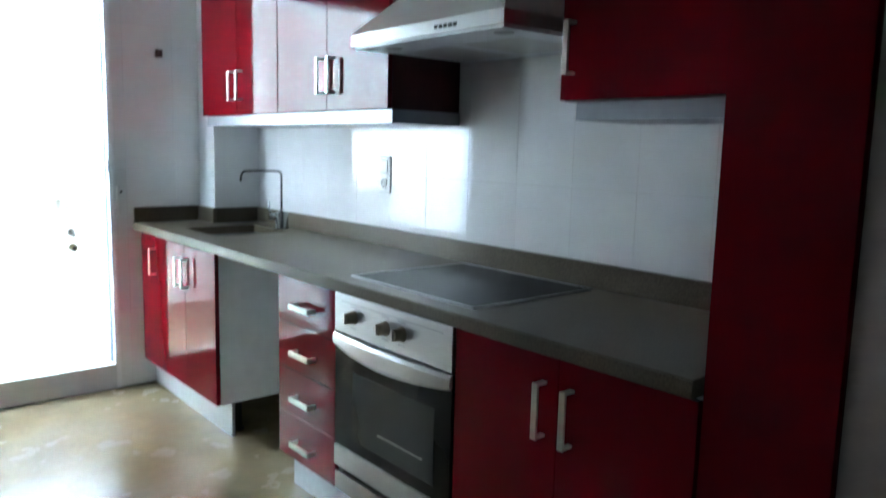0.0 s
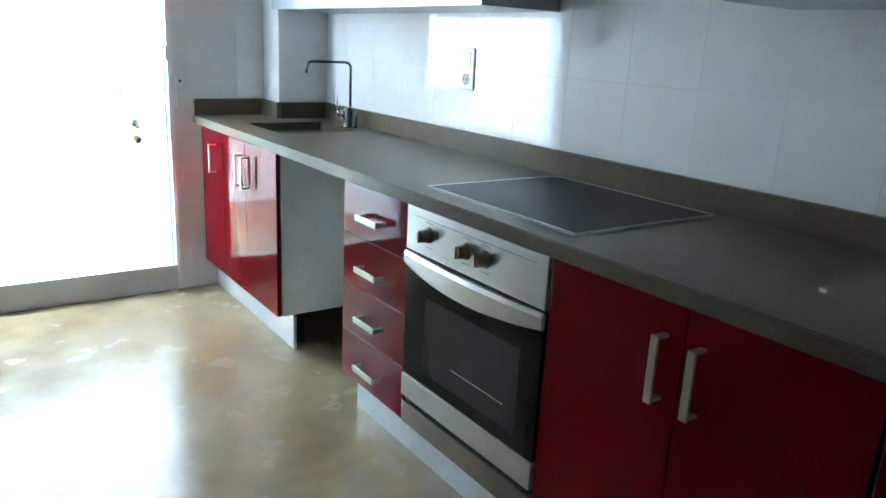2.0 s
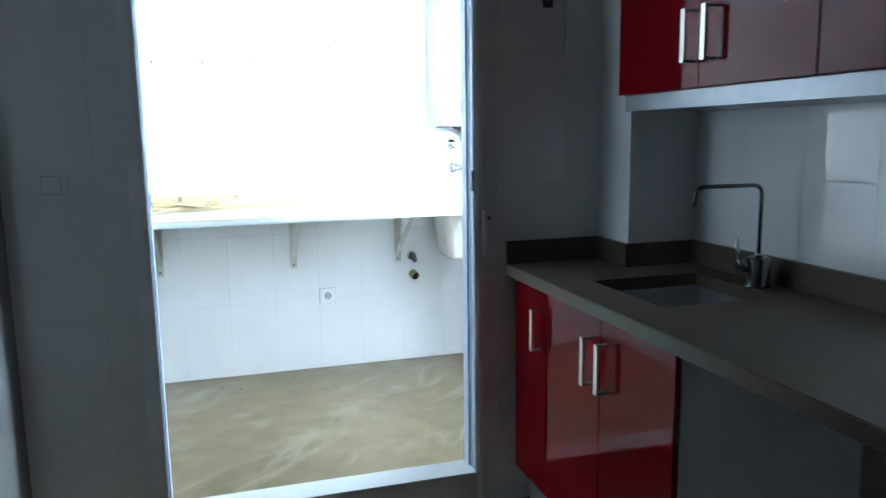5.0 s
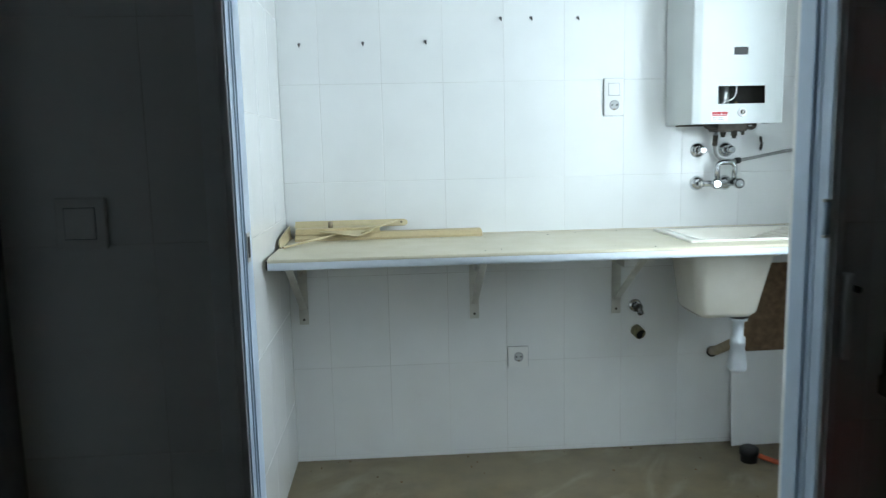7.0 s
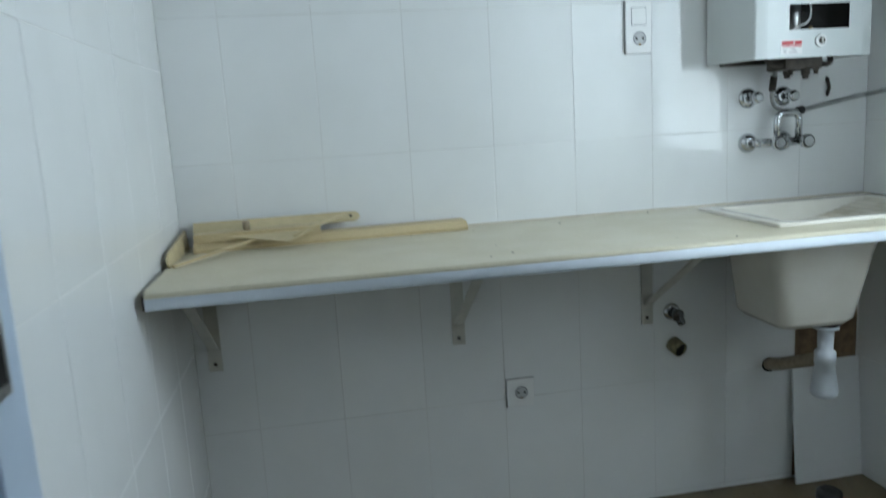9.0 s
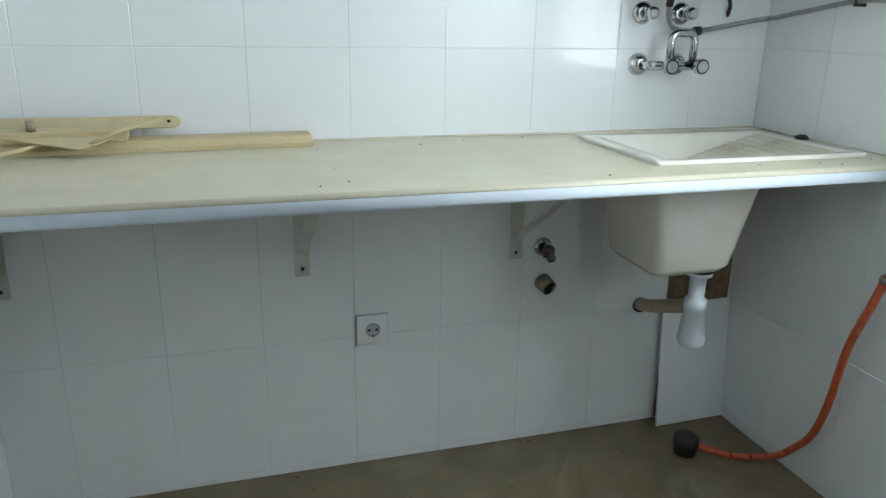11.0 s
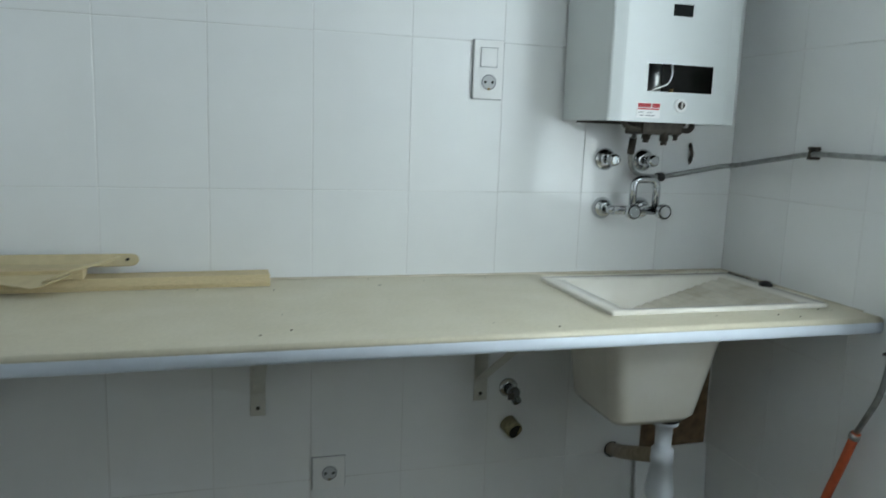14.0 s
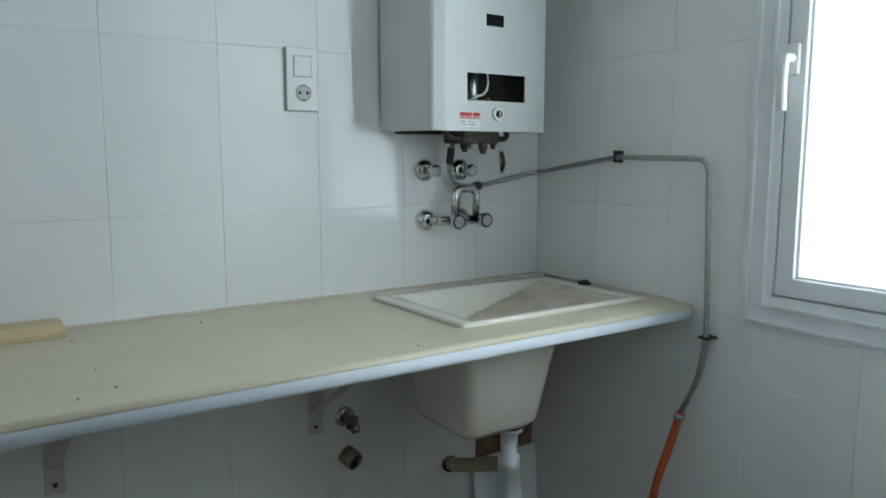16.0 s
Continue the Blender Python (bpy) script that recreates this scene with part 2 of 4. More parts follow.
def prism(bm, outline, axis, lo, hi):
    """An outline in the other two axes, drawn out along axis."""
    def at(u, v, w):
        return {"x": (w, u, v), "y": (u, w, v), "z": (u, v, w)}[axis]
    a = [bm.verts.new(at(u, v, lo)) for u, v in outline]
    b = [bm.verts.new(at(u, v, hi)) for u, v in outline]
    for k in range(len(a)):
        bm.faces.new((a[k], a[(k + 1) % len(a)], b[(k + 1) % len(b)], b[k]))
    bm.faces.new(a[::-1])
    bm.faces.new(b)
    bmesh.ops.recalc_face_normals(bm, faces=bm.faces)
    return bm


def holed_slab(bm, xs, ys, z0, z1):
    """A board over a 3 x 3 grid of fields whose middle one is cut out."""
    v = {(i, j, k): bm.verts.new((x, y, z)) for i, x in enumerate(xs) for j, y in enumerate(ys) for k, z in enumerate((z0, z1))}
    keep = [(i, j) for i in range(3) for j in range(3) if (i, j) != (1, 1)]
    for i, j in keep:
        for k in (0, 1):
            bm.faces.new([v[a, b, k] for a, b in ((i, j), (i + 1, j), (i + 1, j + 1), (i, j + 1))])
    for n in range(3):
        for a, b in (((n, 0), (n + 1, 0)), ((n, 3), (n + 1, 3)), ((0, n), (0, n + 1)), ((3, n), (3, n + 1))):
            bm.faces.new((v[(*a, 0)], v[(*b, 0)], v[(*b, 1)], v[(*a, 1)]))
    for a, b in (((1, 1), (2, 1)), ((2, 1), (2, 2)), ((2, 2), (1, 2)), ((1, 2), (1, 1))):
        bm.faces.new((v[(*a, 0)], v[(*b, 0)], v[(*b, 1)], v[(*a, 1)]))
    bmesh.ops.recalc_face_normals(bm, faces=bm.faces)
    return bm


def mesh_of(name, bm, mat):
    me = bpy.data.meshes.new(name)
    bm.to_mesh(me)
    bm.free()
    me.materials.append(mat)
    return me


def thing(name, label, category, base=(0, 0, 0), group="", kind=""):
    ob = new(name)
    ob.empty_display_size = 0.05
    ob.location = base
    return tagged(ob, label, category, group, kind)


def part(name, bm, mat, parent, label=""):
    ob = new(name, mesh_of(name, bm, mat))
    ob.parent = parent
    if parent.type == "EMPTY":
        ob.matrix_parent_inverse = Matrix.Translation(parent.location).inverted()
    return tagged(ob, label)


def solo(name, bm, mat, label, category, group="", kind=""):
    return tagged(new(name, mesh_of(name, bm, mat)), label, category, group, kind)


# ---- structure ----
L_PLAN = [(-1.72, -1.72), (KX + 0.15, -1.72), (KX + 0.15, KY + 0.02), (LEFT - 0.12, KY + 0.02), (LEFT - 0.12, 1.12), (-1.72, 1.12)]
solo("floor", prism(bmesh.new(), L_PLAN, "z", -0.1, 0), FLOOR, "polished tan concrete-look kitchen floor", "floor", kind="structure")
solo("floor_laundry", boxed(LX0 - 0.1, LX1 + 0.15, KY + 0.021, LY1 + 0.15, -0.1, LZ), FLOOR2, "dusty brown laundry room floor with pale scratches", "floor", kind="structure")
bm = prism(bmesh.new(), L_PLAN, "z", CEIL, CEIL + 0.12)
box(bm, LEFT - 0.12, LX1 + 0.15, KY + 0.02, LY1 + 0.15, CEIL, CEIL + 0.12)
solo("ceiling", bm, WHITE_PAINT, "plain white painted ceiling", "ceiling", kind="structure")
T = 0.008  # tile thickness
GD = 0.0008  # depth of the grout behind the tiles' faces


def wall(name, bm, mat, label):
    return solo(name, bm, mat, label, "wall", kind="structure")


wall_kitchen = wall("wall_east", boxed(KX + GD, KX + 0.15, -1.6, KY + 0.02, 0, CEIL), GROUT, "white glazed tile wall behind the kitchen counter")
bm = bmesh.new()
box(bm, LEFT - 0.12, DX0 - 0.02, KY + GD, LY0 - GD, 0, CEIL)
box(bm, DX1 + 0.02, KX + 0.3, KY + GD, LY0 - GD, 0, CEIL)
box(bm, DX0 - 0.02, DX1 + 0.02, KY + GD, LY0 - GD, DZ1 + 0.02, CEIL)
wall_partition = wall("wall_partition", bm, GROUT, "white tiled partition with an open doorway to the laundry room")
wall_laundry_back = wall("wall_north", boxed(LX0 - 0.12, LX1 + 0.14, LY1 + GD, LY1 + 0.14, 0, CEIL), GROUT, "white glazed tile wall behind the laundry worktop")
wall_laundry_left = wall("wall_west_laundry", boxed(LX0 - 0.12, LX0 - GD, LY0, LY1 + T, 0, CEIL), GROUT, "white tiled side wall of the laundry room")
bm = bmesh.new()
box(bm, LX1 + GD, LX1 + 0.14, LY0 - 0.15, WY0, 0, CEIL)
box(bm, LX1 + GD, LX1 + 0.14, WY1, LY1 + T, 0, CEIL)
box(bm, LX1 + GD, LX1 + 0.14, WY0, WY1, 0, WZ0)
box(bm, LX1 + GD, LX1 + 0.14, WY0, WY1, WZ1, CEIL)
wall_laundry_right = wall("wall_east_laundry", bm, GROUT, "white tiled wall with the laundry window")
wall("wall_west", boxed(LEFT - 0.12, LEFT, 1.0, KY + GD, 0, CEIL), LOW_BOUNCE_PLASTER, "plain kitchen wall, darkened to cut bounced light")
# unseen walls that close the room, darkened to hold the fill light down
bm = bmesh.new()
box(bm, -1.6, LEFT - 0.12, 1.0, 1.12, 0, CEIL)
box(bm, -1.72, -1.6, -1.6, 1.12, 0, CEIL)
wall("wall_west_behind", bm, LOW_BOUNCE_PLASTER, "plain unseen wall, darkened to cut bounced light")
PIER_Y = 4.44        # the wall is thicker beside the opening, with a splayed reveal
wall("wall_pier", prism(bmesh.new(), [(DX1 + 0.006, LY0 + 0.008), (1.86, PIER_Y), (2.20, PIER_Y), (2.20, LY0 + 0.008)], "z", LZ, CEIL - 0.001), WHITE_PAINT, "plain white splayed door reveal in the laundry room")
wall("wall_south", boxed(-1.72, KX + 0.15, -1.72, -1.6, 0, CEIL), LOW_BOUNCE_PLASTER, "plain unseen wall, darkened to cut bounced light")
wall("wall_return", boxed(1.945, KX + T, -1.6, 0.715, 0, CEIL), RETURN_PAINT, "plain unseen wall, darkened to cut bounced light beside the tall cabinet")
wall("column", boxed(2.265, KX + T, 4.0, KY + T, 0, CEIL), TILE, "white corner column above the kitchen counter")

# doorway: frame on all sides, with a raised threshold
door = thing("door_1", "white open doorway frame with a raised threshold", "door frame", ((DX0 + DX1) / 2, KY, 0), kind="structure")
for x0, x1, s in ((DX0 - 0.02, DX0, 1), (DX1, DX1 + 0.02, -1)):
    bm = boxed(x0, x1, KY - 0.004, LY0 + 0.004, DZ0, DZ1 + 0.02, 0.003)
    jamb = part("jamb", bm, BLUE_LIT_PVC, door)
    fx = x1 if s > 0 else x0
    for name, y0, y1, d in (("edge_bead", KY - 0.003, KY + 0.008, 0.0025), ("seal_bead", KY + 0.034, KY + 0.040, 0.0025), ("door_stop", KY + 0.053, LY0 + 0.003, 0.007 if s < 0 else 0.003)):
        part(name, boxed(min(fx, fx + s * d), max(fx, fx + s * d), y0, y1, DZ0, DZ1, 0.0015), BLUE_LIT_PVC, jamb)
    cx0, cx1 = (DX0 - 0.046, DX0 - 0.001) if s > 0 else (DX1 + 0.001, DX1 + 0.027)
    face = part("frame_face", boxed(cx0, cx1, KY - 0.007, KY + 0.002, 0.0, DZ1 + 0.045, 0.002), WIN_PVC, door)
    bx = DX0 - 0.016 if s > 0 else DX1 + 0.014
    part("face_ridge", boxed(bx - 0.003, bx + 0.003, KY - 0.0095, KY - 0.006, DZ0, DZ1, 0.001), WIN_PVC, face)
part("head", boxed(DX0, DX1, KY - 0.004, LY0 + 0.004, DZ1, DZ1 + 0.02, 0.003), BLUE_LIT_PVC, door)
part("threshold", boxed(DX0 - 0.02, DX1 + 0.02, KY - 0.006, LY0 + 0.006, 0, DZ0, 0.004), SILL, door, "white raised threshold")
bm = boxed(DX0 + 0.0022, DX0 + 0.0045, KY + 0.055, KY + 0.082, 1.100, 1.152, 0.001)
strike = part("strike_plate", bm, STEEL, door, "small steel strike plate")
part("latch_hole", boxed(DX0 + 0.004, DX0 + 0.0049, KY + 0.060, KY + 0.077, 1.108, 1.145), DARK, strike)
hinge = part("hinge", tube(bmesh.new(), [(DX1 - 0.004, KY - 0.002, 1.125), (DX1 - 0.004, KY - 0.002, 1.185)], 0.006, 12), BLUE_LIT_PVC, door)
for z in (1.121, 1.184):
    part("hinge_cap", tube(bmesh.new(), [(DX1 - 0.004, KY - 0.002, z), (DX1 - 0.004, KY - 0.002, z + 0.005)], 0.0068, 12), STEEL, hinge)
guide = part("strap_guide", boxed(DX1 + 0.030, DX1 + 0.046, KY - 0.014, KY, 0.902, 1.058, 0.005, 3), WHITE_PLASTIC, door, "white shutter strap guide")
part("strap_slot", tube(bmesh.new(), [(DX1 + 0.050, KY, 1.030), (DX1 + 0.050, KY - 0.022, 1.030)], 0.006, 10), RUBBER, guide)

# laundry window: casing, fixed frame, tilt sash, pane
win = thing("window_1", "white framed laundry window with a bright clear pane", "window", (LX1, (WY0 + WY1) / 2, WZ0), kind="structure")


def frame_of(bm, x0, x1, y0, y1, z0, z1, w, bevel=0.003):
    box(bm, x0, x1, y0, y1, z0, z0 + w, bevel)
    box(bm, x0, x1, y0, y1, z1 - w, z1, bevel)
    box(bm, x0, x1, y0, y0 + w, z0 + w, z1 - w, bevel)
    box(bm, x0, x1, y1 - w, y1, z0 + w, z1 - w, bevel)
    return bm


def ring_frame(name, x0, x1, o0, o1, parent, bevel=0.001):
    """One step of the frame, between two distances inward from its outer edge."""
    return part(name, frame_of(bmesh.new(), x0, x1, WY0 - 0.012 + o0, WY1 + 0.012 - o0, WZ0 - 0.012 + o0, WZ1 + 0.012 - o0, o1 - o0, bevel), WIN_PVC, parent)


ring_frame("window_casing", LX1 - 0.004, LX1 + 0.02, 0.0, 0.013, win)
ring_frame("frame_ridge", LX1 - 0.013, LX1 + 0.02, 0.0125, 0.019, win, 0.002)
ring_frame("window_frame", LX1 - 0.005, LX1 + 0.06, 0.0185, 0.0505, win)
ring_frame("rebate_bead", LX1 - 0.013, LX1 + 0.02, 0.0495, 0.0560, win, 0.002)
ring_frame("sash_flange", LX1 - 0.007, LX1 + 0.03, 0.0555, 0.0750, win, 0.001)
sash = ring_frame("sash", LX1 - 0.006, LX1 + 0.055, 0.0785, 0.116, win, 0.003)
ring_frame("glazing_bead", LX1 + 0.004, LX1 + 0.04, 0.1155, 0.122, sash, 0.002)
part("frame_back", frame_of(bmesh.new(), LX1 + 0.03, LX1 + 0.09, WY0, WY1, WZ0, WZ1, 0.075, 0.001), WIN_PVC, win)
pane = part("pane", boxed(LX1 + 0.028, LX1 + 0.034, WY0 + 0.09, WY1 - 0.09, WZ0 + 0.09, WZ1 - 0.09), GLASS, sash, "bright clear pane")
pane.visible_shadow = False
hy = WY1 - 0.080
handle = part("window_handle", boxed(LX1 - 0.016, LX1 - 0.003, hy - 0.013, hy + 0.013, 1.456, 1.516, 0.005, 3), WHITE_PLASTIC, win, "white plastic window handle")
part("lever", tube(bmesh.new(), curve([(LX1 - 0.01, hy, 1.488), (LX1 - 0.040, hy, 1.490), (LX1 - 0.044, hy + 0.001, 1.445), (LX1 - 0.038, hy + 0.002, 1.386)], 0.016), 0.0085, 12), WHITE_PLASTIC, handle)

# ---- kitchen cabinets ----
FX = 1.935   # outer face of the doors


def handle_v(parent, x, y, z0, z1):
    """An upright square bow handle on a door that faces -x."""
    bm = bmesh.new()
    box(bm, x - 0.036, x - 0.0295, y - 0.0085, y + 0.0085, z0, z1, 0.001)
    box(bm, x - 0.030, x, y - 0.0065, y + 0.0065, z0, z0 + 0.007, 0.001)
    box(bm, x - 0.030, x, y - 0.0065, y + 0.0065, z1 - 0.007, z1, 0.001)
    part("handle", bm, ALU, parent, "square brushed aluminium bow handle")


def handle_h(parent, x, z, y0, y1):
    """A level square bow handle on a drawer that faces -x."""
    bm = bmesh.new()
    box(bm, x - 0.036, x - 0.0295, y0, y1, z - 0.018, z, 0.001)
    box(bm, x - 0.030, x, y0, y0 + 0.007, z - 0.016, z - 0.002, 0.001)
    box(bm, x - 0.030, x, y1 - 0.007, y1, z - 0.016, z - 0.002, 0.001)
    part("handle", bm, ALU, parent, "square brushed aluminium bow handle")


def front(name, parent, x, y0, y1, z0, z1):
    """A gloss red front 18 mm thick."""
    return part(name, boxed(x, x + 0.018, y0 + 0.0012, y1 - 0.0012, z0 + 0.0012, z1 - 0.0012, 0.0008, 1), RED, parent, "glossy red lacquered front")


def carcass(parent, x0, x1, y0, y1, z0, z1, top=True):
    """A white box open at the front."""
    t = 0.016
    part("side_panel", boxed(x0, x1, y0, y0 + t, z0, z1), MELAMINE, parent, "white melamine side panel")
    part("side_panel", boxed(x0, x1, y1 - t, y1, z0, z1), MELAMINE, parent, "white melamine side panel")
    part("bottom_panel", boxed(x0, x1, y0 + t, y1 - t, z0, z0 + t), MELAMINE, parent)
    part("top_panel" if top else "top_rail", boxed(x0, x1 if top else x0 + 0.06, y0 + t, y1 - t, z1 - t, z1), MELAMINE, parent)
    part("back_panel", boxed(x1 - 0.006, x1, y0 + t, y1 - t, z0 + t, z1 - t), MELAMINE, parent)


ZB, ZT = 0.15, 0.822


def base_cabinet(name, label, y0, y1, doors, top=True):
    c = thing(name, label, "cabinet", (2.2, (y0 + y1) / 2, 0), "base cabinets along the wall")
    carcass(c, FX + 0.02, 2.48, y0, y1, ZB, ZT + 0.006, top)
    for a, b, hyy in doors:
        d = front("door", c, FX, a, b, ZB, ZT)
        handle_v(d, FX, hyy, 0.627, 0.762)
    for fy in (y0 + 0.06, y1 - 0.06):
        for fx in (2.06, 2.42):
            part("foot", tube(bmesh.new(), [(fx, fy, 0), (fx, fy, 0.012), (fx, fy, 0.013), (fx, fy, ZB)], [0.026, 0.026, 0.017, 0.015], 10), RUBBER, c)
    return c


base_cabinet("base_cabinet", "glossy red one-door base cabinet beside the doorway", 3.918, 4.168, [(3.918, 4.168, 3.957)], False)
base_cabinet("base_cabinet", "glossy red two-door sink cabinet with a white side panel", 3.236, 3.916, [(3.576, 3.916, 3.617), (3.236, 3.576, 3.537)], False)
base_cabinet("base_cabinet", "dark red two-door base cabinet beside the oven", 0.968, 1.676, [(0.968, 1.318, 1.276), (1.318, 1.676, 1.358)])

drawers = thing("drawer_unit", "glossy red four-drawer unit with aluminium handles", "drawers", (2.2, 2.467, 0), "base cabinets along the wall")
carcass(drawers, FX + 0.02, 2.48, 2.272, 2.664, ZB, ZT + 0.006)
for k in range(4):
    z0 = ZB + k * 0.168
    d = front("drawer_front", drawers, FX, 2.272, 2.664, z0, z0 + 0.168)
    handle_h(d, FX, z0 + 0.085, 2.394, 2.525)
for fy in (2.32, 2.61):
    for fx in (2.06, 2.42):
        part("foot", tube(bmesh.new(), [(fx, fy, 0), (fx, fy, 0.012), (fx, fy, 0.013), (fx, fy, ZB)], [0.026, 0.026, 0.017, 0.015], 10), RUBBER, drawers)

# aluminium plinths, with the appliance gap left open between them
for y0, y1 in ((3.228, 4.19), (0.968, 2.668)):
    solo("plinth", boxed(2.0, 2.014, y0, y1, 0, 0.146, 0.001), PLINTH, "pale aluminium plinth under the base cabinets", "plinth", "plinths")

# oven
oven = thing("oven", "stainless steel built-in oven with a dark glass door", "oven", (2.2, 1.974, 0.1))
oy0, oy1 = 1.682, 2.266
part("body", boxed(1.96, 2.46, oy0 + 0.01, oy1 - 0.01, 0.15, 0.815), IRON, oven)
panel = part("control_panel", boxed(1.930, 1.962, oy0, oy1, 0.695, 0.822, 0.003), STEEL, oven, "brushed steel control panel")
for ky in (2.155, 1.985, 1.905):
    knob = part("knob", tube(bmesh.new(), [(1.931, ky, 0.757), (1.926, ky, 0.757), (1.925, ky, 0.757), (1.900, ky, 0.757), (1.897, ky, 0.757)], [0.023, 0.022, 0.019, 0.017, 0.014], 20), KNOB, panel, "dull brown oven knob")
    part("knob_grip", boxed(1.892, 1.905, ky - 0.004, ky + 0.004, 0.742, 0.773, 0.001), ALU, panel)
for ky in (2.155, 1.985, 1.905):
    for dz in (-0.034, 0.034):
        part("dial_mark", boxed(1.9292, 1.9306, ky - 0.018, ky + 0.018, 0.757 + dz - 0.0015, 0.757 + dz + 0.0015), GREY_INK, panel)
part("panel_groove", boxed(1.9294, 1.9304, 1.72, 2.23, 0.7975, 0.8000), GREY_INK, panel)
door_o = part("door", boxed(1.932, 1.962, oy0, oy1, 0.312, 0.688, 0.003), BLACK_GLASS, oven, "dark glass oven door")
part("window_glass", boxed(1.9302, 1.934, 1.752, 2.160, 0.352, 0.578, 0.001), OVEN_GLASS, door_o, "grey see-through oven window")
part("shelf_rail", boxed(1.9290, 1.9302, 1.80, 2.02, 0.4135, 0.4155), STEEL, door_o)
bm = bmesh.new()   # bowed handle across the head of the door
n = 24
cols = []
for k in range(n + 1):
    u = -1 + 2 * k / n
    y = (oy0 + oy1) / 2 + u * (oy1 - oy0) / 2
    bulge, low = 0.018 * (1 - u * u), 0.650 - 0.024 * (1 - u * u)
    x = 1.930 - bulge
    cols.append([bm.verts.new(p) for p in ((1.934, y, 0.690), (x - 0.002, y, 0.690), (x - 0.008, y, 0.680), (x - 0.008, y, low + 0.010), (x - 0.003, y, low), (1.934, y, low + 0.004))])
for a, b in zip(cols, cols[1:]):
    for j in range(6):
        bm.faces.new((a[j], a[(j + 1) % 6], b[(j + 1) % 6], b[j])).smooth = False
bm.faces.new(cols[0])
bm.faces.new(cols[-1][::-1])
bmesh.ops.recalc_face_normals(bm, faces=bm.faces)
part("handle", bm, STEEL, door_o, "bowed steel handle bar")
part("door_sill", boxed(1.928, 1.962, oy0, oy1, 0.240, 0.310, 0.003), STEEL, oven, "brushed steel strip")
part("filler_panel", boxed(1.932, 1.962, oy0, oy1, 0.150, 0.220, 0.002), FILLER, oven, "dark brushed steel strip")

# tall cabinet at the near end of the counter
tall = thing("tall_cabinet", "tall dark red cabinet at the counter's end", "cabinet", (2.2, 0.84, 0))
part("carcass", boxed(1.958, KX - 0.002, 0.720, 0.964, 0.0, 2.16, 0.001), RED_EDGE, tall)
front("door", tall, 1.938, 0.720, 0.964, 0.15, 2.16)
part("plinth", boxed(1.99, 2.0, 0.720, 0.964, 0, 0.146), PLINTH, tall)

# worktop with a sink cut-out, and its upstand round the column
SX0, SX1, SY0, SY1 = 2.04, 2.40, 3.45, 3.82
ZW = 0.870
worktop = thing("worktop", "dark grey-brown composite stone kitchen worktop", "worktop", (2.2, 2.6, 0.83))
bm = bmesh.new()
box(bm, 1.905, SX0, 0.968, KY - 0.002, 0.832, ZW)
box(bm, SX1, KX - 0.002, 0.968, 3.998, 0.832, ZW)
box(bm, SX0, SX1, 0.968, SY0, 0.832, ZW)
box(bm, SX0, SX1, SY1, 3.998, 0.832, ZW)
box(bm, SX0, 2.263, 3.998, KY - 0.002, 0.832, ZW)
bmesh.ops.remove_doubles(bm, verts=bm.verts, dist=0.0002)
lip = [e for e in bm.edges if all(abs(v.co.x - 1.905) < 1e-4 for v in e.verts) and abs(e.verts[0].co.y - e.verts[1].co.y) > 1]
bmesh.ops.bevel(bm, geom=lip, offset=0.003, segments=2, affect="EDGES")
part("slab", bm, STONE, worktop)
U0, U1, UT = ZW + 0.0003, 0.947, 0.018
for b in ((KX - 0.002 - UT, KX - 0.002, 0.968, 3.998), (2.265, KX - 0.002 - UT, 3.998 - UT, 3.998), (2.263 - UT, 2.263, 3.998 - UT, KY - 0.002), (1.912, 2.263 - UT, KY - 0.002 - UT, KY - 0.002)):
    part("upstand", boxed(*b, U0, U1, 0.001), STONE, worktop)

# undermount sink
sink = thing("kitchen_sink", "brushed grey undermount sink bowl in the worktop", "sink", (2.22, 3.63, 0.7))
bm = bmesh.new()
rs = [ring(bm, SX0 - 0.012, SX1 + 0.012, SY0 - 0.012, SY1 + 0.012, 0.8315, 0.05), ring(bm, SX0 + 0.004, SX1 - 0.004, SY0 + 0.004, SY1 - 0.004, 0.831, 0.045),
      ring(bm, SX0 + 0.012, SX1 - 0.012, SY0 + 0.012, SY1 - 0.012, 0.70, 0.045), ring(bm, SX0 + 0.04, SX1 - 0.04, SY0 + 0.04, SY1 - 0.04, 0.682, 0.04)]
for a, b in zip(rs, rs[1:]):
    bridge(bm, a, b)
bm.faces.new(rs[-1])
bmesh.ops.recalc_face_normals(bm, faces=bm.faces)
bmesh.ops.reverse_faces(bm, faces=bm.faces)
part("bowl", bm, SINK, sink, "brushed grey bowl")
part("drain", tube(bmesh.new(), [(2.22, 3.635, 0.683), (2.22, 3.635, 0.687)], 0.04, 20), CHROME, sink)

# tall square-necked faucet
tx, ty = 2.435, 3.585
faucet = thing("faucet", "slim chrome faucet with a tall angular spout", "faucet", (tx, ty, ZW))
part("base", tube(bmesh.new(), [(tx, ty, ZW), (tx, ty, ZW + 0.006), (tx, ty, ZW + 0.007), (tx, ty, ZW + 0.080), (tx, ty, ZW + 0.086)], [0.036, 0.036, 0.033, 0.033, 0.026], 20), DARK_STEEL, faucet)
part("spout", tube(bmesh.new(), curve([(tx, ty, ZW + 0.085), (tx, ty, 1.158), (tx - 0.205, ty + 0.01, 1.158), (tx - 0.212, ty + 0.01, 1.108)], 0.028), 0.0056, 12), DARK_STEEL, faucet)
part("spout_collar", tube(bmesh.new(), [(tx, ty, ZW + 0.084), (tx, ty, ZW + 0.098)], [0.012, 0.010], 16), CHROME, faucet)
